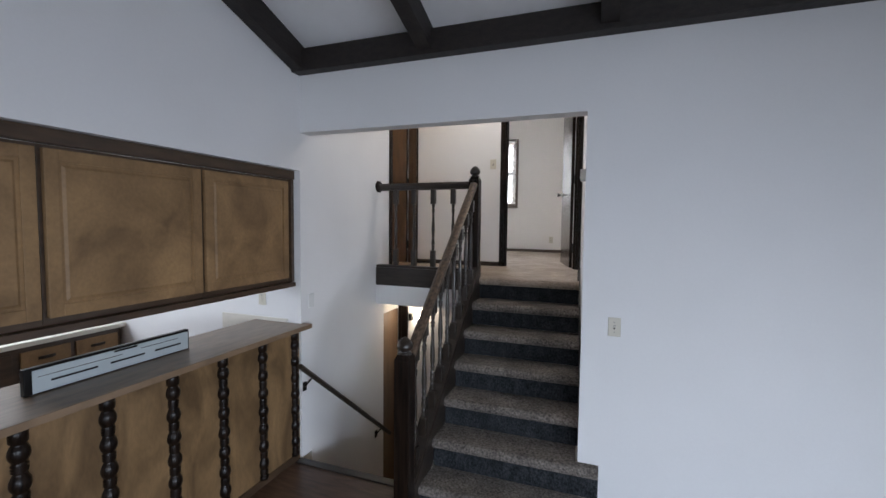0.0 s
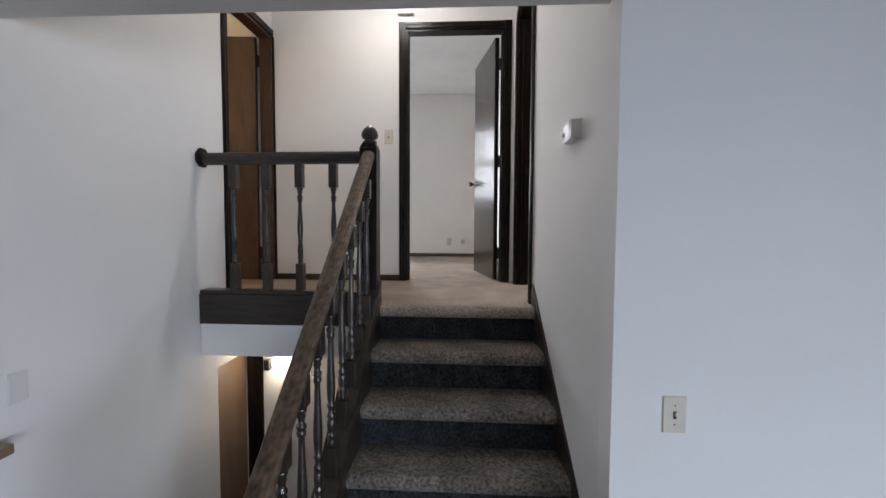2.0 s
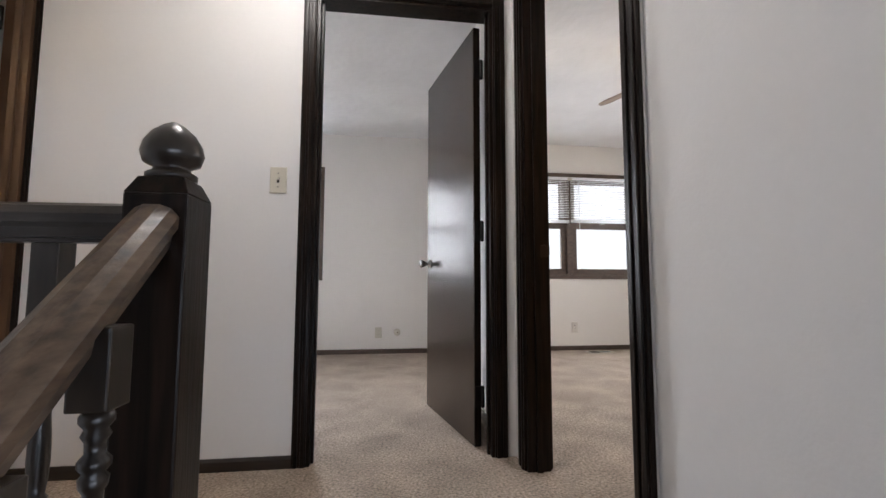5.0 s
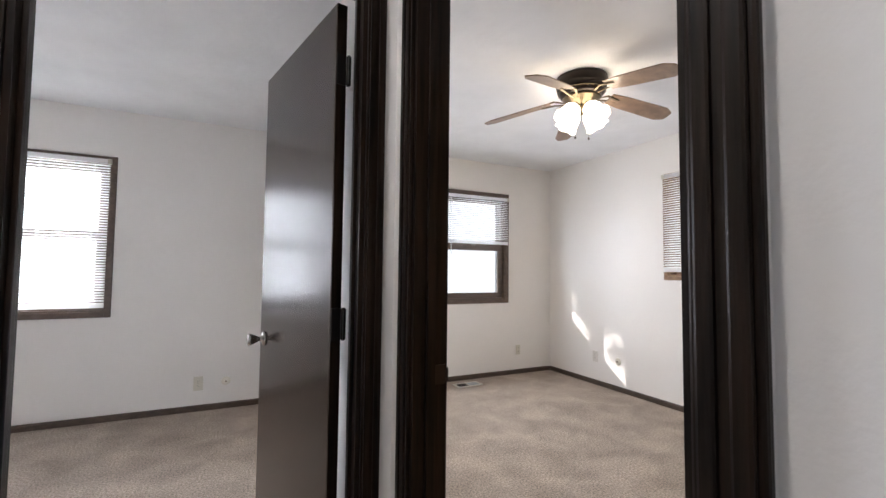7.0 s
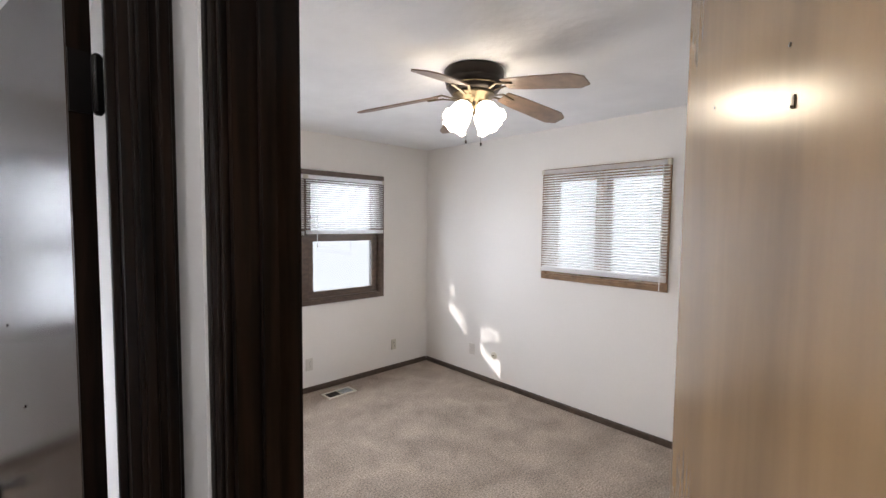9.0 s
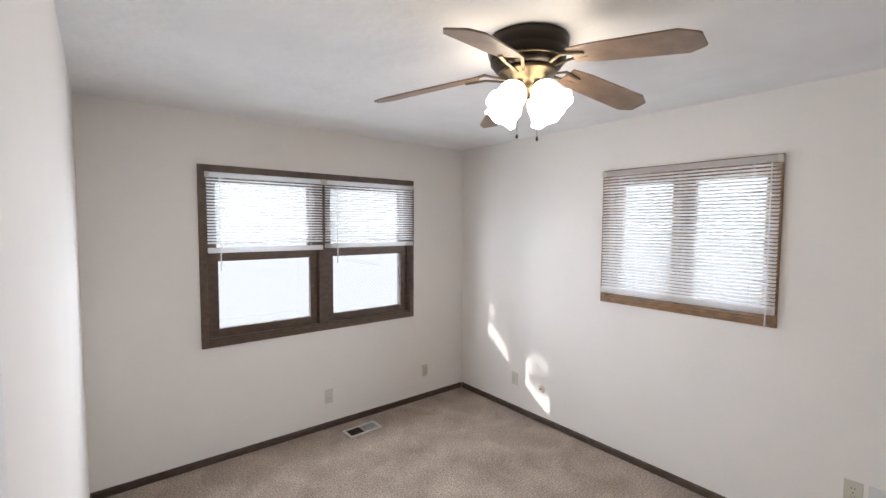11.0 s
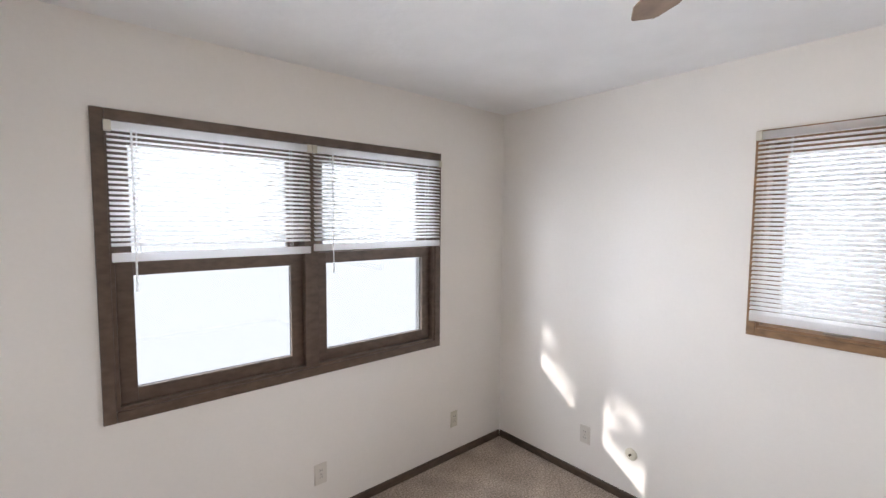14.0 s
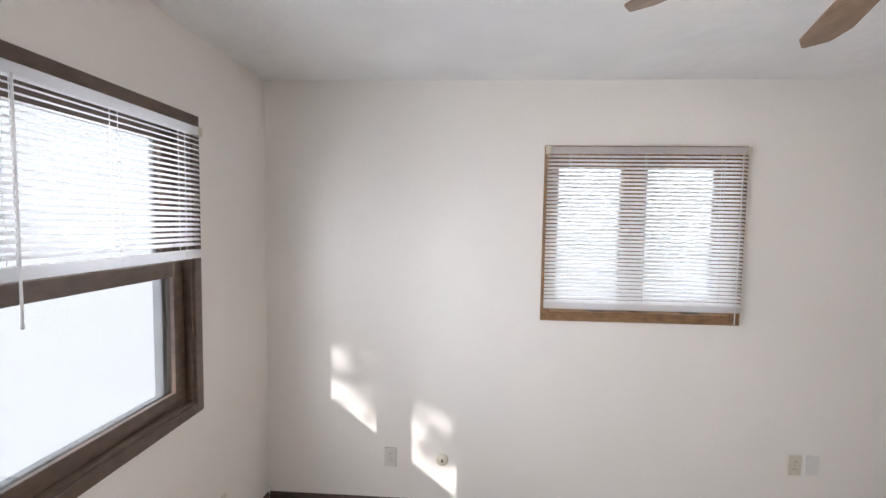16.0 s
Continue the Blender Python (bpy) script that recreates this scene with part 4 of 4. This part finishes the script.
for i in range(10):
    for s in (-1, 1):
        bm = bmesh.new()
        x = s * (0.015 + i * 0.0115)
        box(bm, x - 0.0018, x + 0.0018, -0.052, 0.052, 0.002, 0.007)
        part("louvre", bm, VENTPANEL if s > 0 else BRONZE, reg)

# ---- ceiling fan ----
fan = thing("ceiling_fan", "hugger ceiling fan with five brown blades and lit tulip glass shades", "ceiling fan", (1.465, 0.788, TOP))
bm = bmesh.new()
lathe(bm, [(0.158, 0.0), (0.162, -0.010), (0.160, -0.050), (0.154, -0.055), (0.157, -0.060), (0.148, -0.085), (0.143, -0.089), (0.145, -0.094), (0.128, -0.118), (0.10, -0.125)], 36)
part("motor_housing", bm, BRONZE, fan, "dark bronze ribbed housing", smooth=False)
bm = bmesh.new()
lathe(bm, [(0.146, -0.0885), (0.1495, -0.0915), (0.146, -0.0945)], 36)
part("trim_ring", bm, BRASS, fan, "thin brass ring", smooth=True)
bm = bmesh.new()
lathe(bm, [(0.112, -0.122), (0.118, -0.128), (0.112, -0.138), (0.085, -0.145), (0.080, -0.160), (0.060, -0.168), (0.052, -0.185), (0.054, -0.194), (0.038, -0.212), (0.024, -0.226), (0.010, -0.233)], 28)
part("switch_housing", bm, BRASS, fan, "antique brass fitting", smooth=False)
for i in range(5):
    a = -85.5 + 72 * i
    bm = bmesh.new()
    m = pose(0, 0, -0.016 * math.cos(radians(a - 135)), 0, 0, a)
    pts = [(0.20, -0.050), (0.30, -0.062), (0.59, -0.070), (0.642, -0.042), (0.648, -0.034), (0.648, 0.034), (0.642, 0.042), (0.59, 0.070), (0.30, 0.062), (0.20, 0.050)]
    v = prism(bm, pts, "z", -0.003, 0.003)
    bmesh.ops.transform(bm, matrix=m @ pose(0, 0, -0.089, -12, 9.5, 0), verts=v)
    blade = part("blade", bm, BLADE, fan, "brown wood-grain blade", bevel=0.001)
    bm = bmesh.new()
    for s in (-1, 1):
        sweep(bm, [(-0.006, -0.003), (0.006, -0.003), (0.006, 0.003), (-0.006, 0.003)], m @ Vector((0.085, s * 0.012, -0.138)), m @ Vector((0.17, s * 0.035, -0.122)))
        sweep(bm, [(-0.007, -0.003), (0.007, -0.003), (0.007, 0.003), (-0.007, 0.003)], m @ Vector((0.165, s * 0.035, -0.121)), m @ Vector((0.255, s * 0.018, -0.136)))
    part("blade_iron", bm, BRASS, blade, "brass blade bracket")
TULIP = [(0.022, 0.0), (0.034, -0.008), (0.054, -0.032), (0.063, -0.062), (0.064, -0.095), (0.069, -0.122), (0.080, -0.140)]
for i in range(4):
    a = 2 + 90 * i
    m = pose(0, 0, -0.190, 0, 0, a) @ pose(0.054, 0, 0, 0, -42, 0) @ Matrix.Scale(0.92, 4)
    bm = bmesh.new()
    n = 36
    rings = []
    for k, (r, z) in enumerate(TULIP):
        ring = []
        for q in range(n):
            t = 2 * math.pi * q / n
            wave = (1 + 0.03 * math.cos(6 * t) * (k / 6) ** 2)
            ring.append(bm.verts.new(m @ Vector((r * wave * math.cos(t), r * wave * math.sin(t), z - 0.004 * math.cos(6 * t) * (k / 6) ** 3))))
        rings.append(ring)
    for p, q in zip(rings, rings[1:]):
        for t in range(n):
            bm.faces.new((p[t], p[(t + 1) % n], q[(t + 1) % n], q[t]))
    shade = part("lamp_shade", bm, SHADE, fan, "lit frosted tulip glass shade", smooth=True)
    bm = bmesh.new()
    lathe(bm, [(0.024, 0.012), (0.026, 0.0), (0.022, -0.006)], 14, m)
    part("shade_holder", bm, BRASS, shade, "brass shade holder")
for x, y, l in ((0.03, -0.03, 0.15), (-0.035, 0.02, 0.14)):
    bm = bmesh.new()
    box(bm, x - 0.0007, x + 0.0007, y - 0.0007, y + 0.0007, -0.235 - l, -0.21)
    ch2 = part("pull_chain", bm, BRONZE, fan)
    bm = bmesh.new()
    lathe(bm, [(0.002, 0.0), (0.005, -0.006), (0.006, -0.014), (0.003, -0.020)], 10, pose(x, y, -0.23 - l))
    part("pull_knob", bm, BRONZE, ch2, "dark pull knob", smooth=True)

# ---- lamps ----
hl = thing("hall_ceiling_light", "flush frosted glass ceiling light in the hall", "ceiling light", (-1.0, -0.62, TOP))
bm = bmesh.new()
lathe(bm, [(0.13, 0.0), (0.13, -0.02), (0.125, -0.025)], 24)
part("base_ring", bm, BRASS, hl)
bm = bmesh.new()
lathe(bm, [(0.122, -0.0255), (0.118, -0.05), (0.09, -0.075), (0.04, -0.088), (0.005, -0.09)], 24)
part("bowl", bm, HALLGLOW, hl, "lit frosted glass bowl", smooth=True)
vl = thing("vanity_light", "warm lit bathroom wall light", "wall light", (-3.69, -0.62, 1.95))
bm = bmesh.new()
box(bm, 0.0, 0.03, -0.25, 0.25, -0.05, 0.05)
part("back_plate", bm, BRASS, vl)
for y in (-0.17, 0, 0.17):
    bm = bmesh.new()
    lathe(bm, [(0.02, -0.05), (0.045, -0.03), (0.052, 0.0), (0.045, 0.03), (0.02, 0.05)], 16, pose(0.085, y, 0))
    part("globe", bm, BULB, vl, smooth=True)
sc = thing("lower_hall_sconce", "black wall sconce with a glass ring in the lower hall", "wall light", (-1.97, -0.41, -0.60))
bm = bmesh.new()
box(bm, -0.02, 0.02, -0.06, 0.0, -0.04, 0.04)
part("bracket", bm, BLACK, sc, bevel=0.004)
bm = bmesh.new()
lathe(bm, [(0.02, -0.04), (0.042, -0.02), (0.046, 0.0), (0.042, 0.02), (0.02, 0.04)], 16, pose(0.10, -0.07, 0.03))
part("globe", bm, LOWGLOW, sc, smooth=True)

# screws and a hook left on the tan door
for u, z, big in ((0.33, 1.73, 1), (0.345, 1.795, 0), (0.58, 1.788, 0), (0.66, 1.115, 0)):
    hk = thing("door_hook" if big else "screw", "small dark metal hook on the tan door" if big else "small dark screw in the tan door", "hook" if big else "screw", (0.034, -0.915, 0), rz=31.5)
    bm = bmesh.new()
    lathe(bm, [(0.0025, 0), (0.0025, 0.001), (0.001, 0.0015)], 10, pose(u, 0, z, -90, 0, 0))
    if big:
        box(bm, u - 0.0025, u + 0.0025, 0.0, 0.0015, z - 0.007, z + 0.007)
        box(bm, u - 0.0012, u + 0.0012, 0.0015, 0.004, z - 0.0065, z - 0.004)
    part("metal", bm, BRASS, hk)

for u, z in ((0.48, 1.35), (0.355, 1.19)):
    mark = thing("screw", "small metal screw in the dark brown door", "screw", (-0.20, 0.116, 0), rz=102)
    bm = bmesh.new()
    lathe(bm, [(0.0035, 0), (0.003, 0.002), (0.001, 0.003)], 10, pose(u, 0.035, z, -90, 0, 0))
    part("metal", bm, STEEL, mark)

# lower hall closet leaf and a dark strip beside it, fitted to the camera's view
bm = bmesh.new()
box(bm, WX - 0.085, WX - 0.052, -0.868, -0.422, DOWN + 0.01, -0.514)
tagged(finish("closet_door", bm, DOOR_T, 0.003), "tan brown flush closet door in the lower hall", "door")
lc = thing("lower_dark_strip", "dark upright board in the lower hall corner", "door casing", kind="structure")
for x0, x1, y1 in ((-2.144, -2.02, -0.424), (-2.134, -2.10, -0.430), (-2.06, -2.028, -0.428)):
    bm = bmesh.new()
    box(bm, x0, x1, y1, -0.411, DOWN + 0.002, -0.348)
    part("board", bm, DARK, lc, bevel=0.003)


# ---- unseen tree outside, added to shade the upper half of the windows ----
def tree(at, clear, crown_r, crown_h, leaves, seed):
    """A light-blocking tree with a bare trunk up to clear, under a broad crown crown_h high."""
    t = thing("tree", "unseen leafy tree with a tapered grey-brown trunk, added to shape the sunlight", "tree", at)
    rng = random.Random(seed)
    height = clear + crown_h
    bm = bmesh.new()
    lathe(bm, [(0.16, 0), (0.12, 0.5), (0.10, height * 0.4), (0.06, height * 0.75), (0.02, height)], 10)
    for i in range(11):
        a, z = i * 2.4, clear + crown_h * (0.05 + 0.05 * i)
        sweep(bm, [(-0.02, -0.02), (0.02, -0.02), (0.02, 0.02), (-0.02, 0.02)], (0, 0, z - 0.3), (crown_r * 0.8 * math.cos(a), crown_r * 0.8 * math.sin(a), z + 0.35))
    part("trunk", bm, BARK, t)
    verts, faces = [], []
    for i in range(leaves):
        r, a = crown_r * math.sqrt(rng.random()), rng.uniform(0, 2 * math.pi)
        x, y = r * math.cos(a), r * math.sin(a)
        rag = 0.20 * noise.noise(Vector((x, y, seed)) * 2.6) + 0.12 * noise.noise(Vector((x, y, 3)) * 6.0)
        # crown underside curved so that the sun patches on the east wall come out
        low, high = 0.30 * r * r + rag, crown_h - 0.25 * r * r
        c = Vector((x, y, clear + low + (high - low) * rng.random() ** 0.55))
        m = Euler((rng.uniform(0, 6), rng.uniform(0, 6), rng.uniform(0, 6))).to_matrix()
        s = rng.uniform(0.05, 0.09)
        n = len(verts)
        verts += [c + m @ Vector(q) * s for q in ((-1, 0, 0), (0, -0.5, 0.1), (1, 0, 0), (0, 0.5, 0.1))]
        faces.append((n, n + 1, n + 2, n + 3))
    me = bpy.data.meshes.new("crown")
    me.from_pydata(verts, [], faces)
    me.materials.append(LEAF)
    crown = new("crown", me)
    crown.parent = t
    return t


# position and clear height set by the wanted sun patches
tree((-4.2, 5.05, -3.0), 6.09, 1.9, 2.6, 25000, 3)
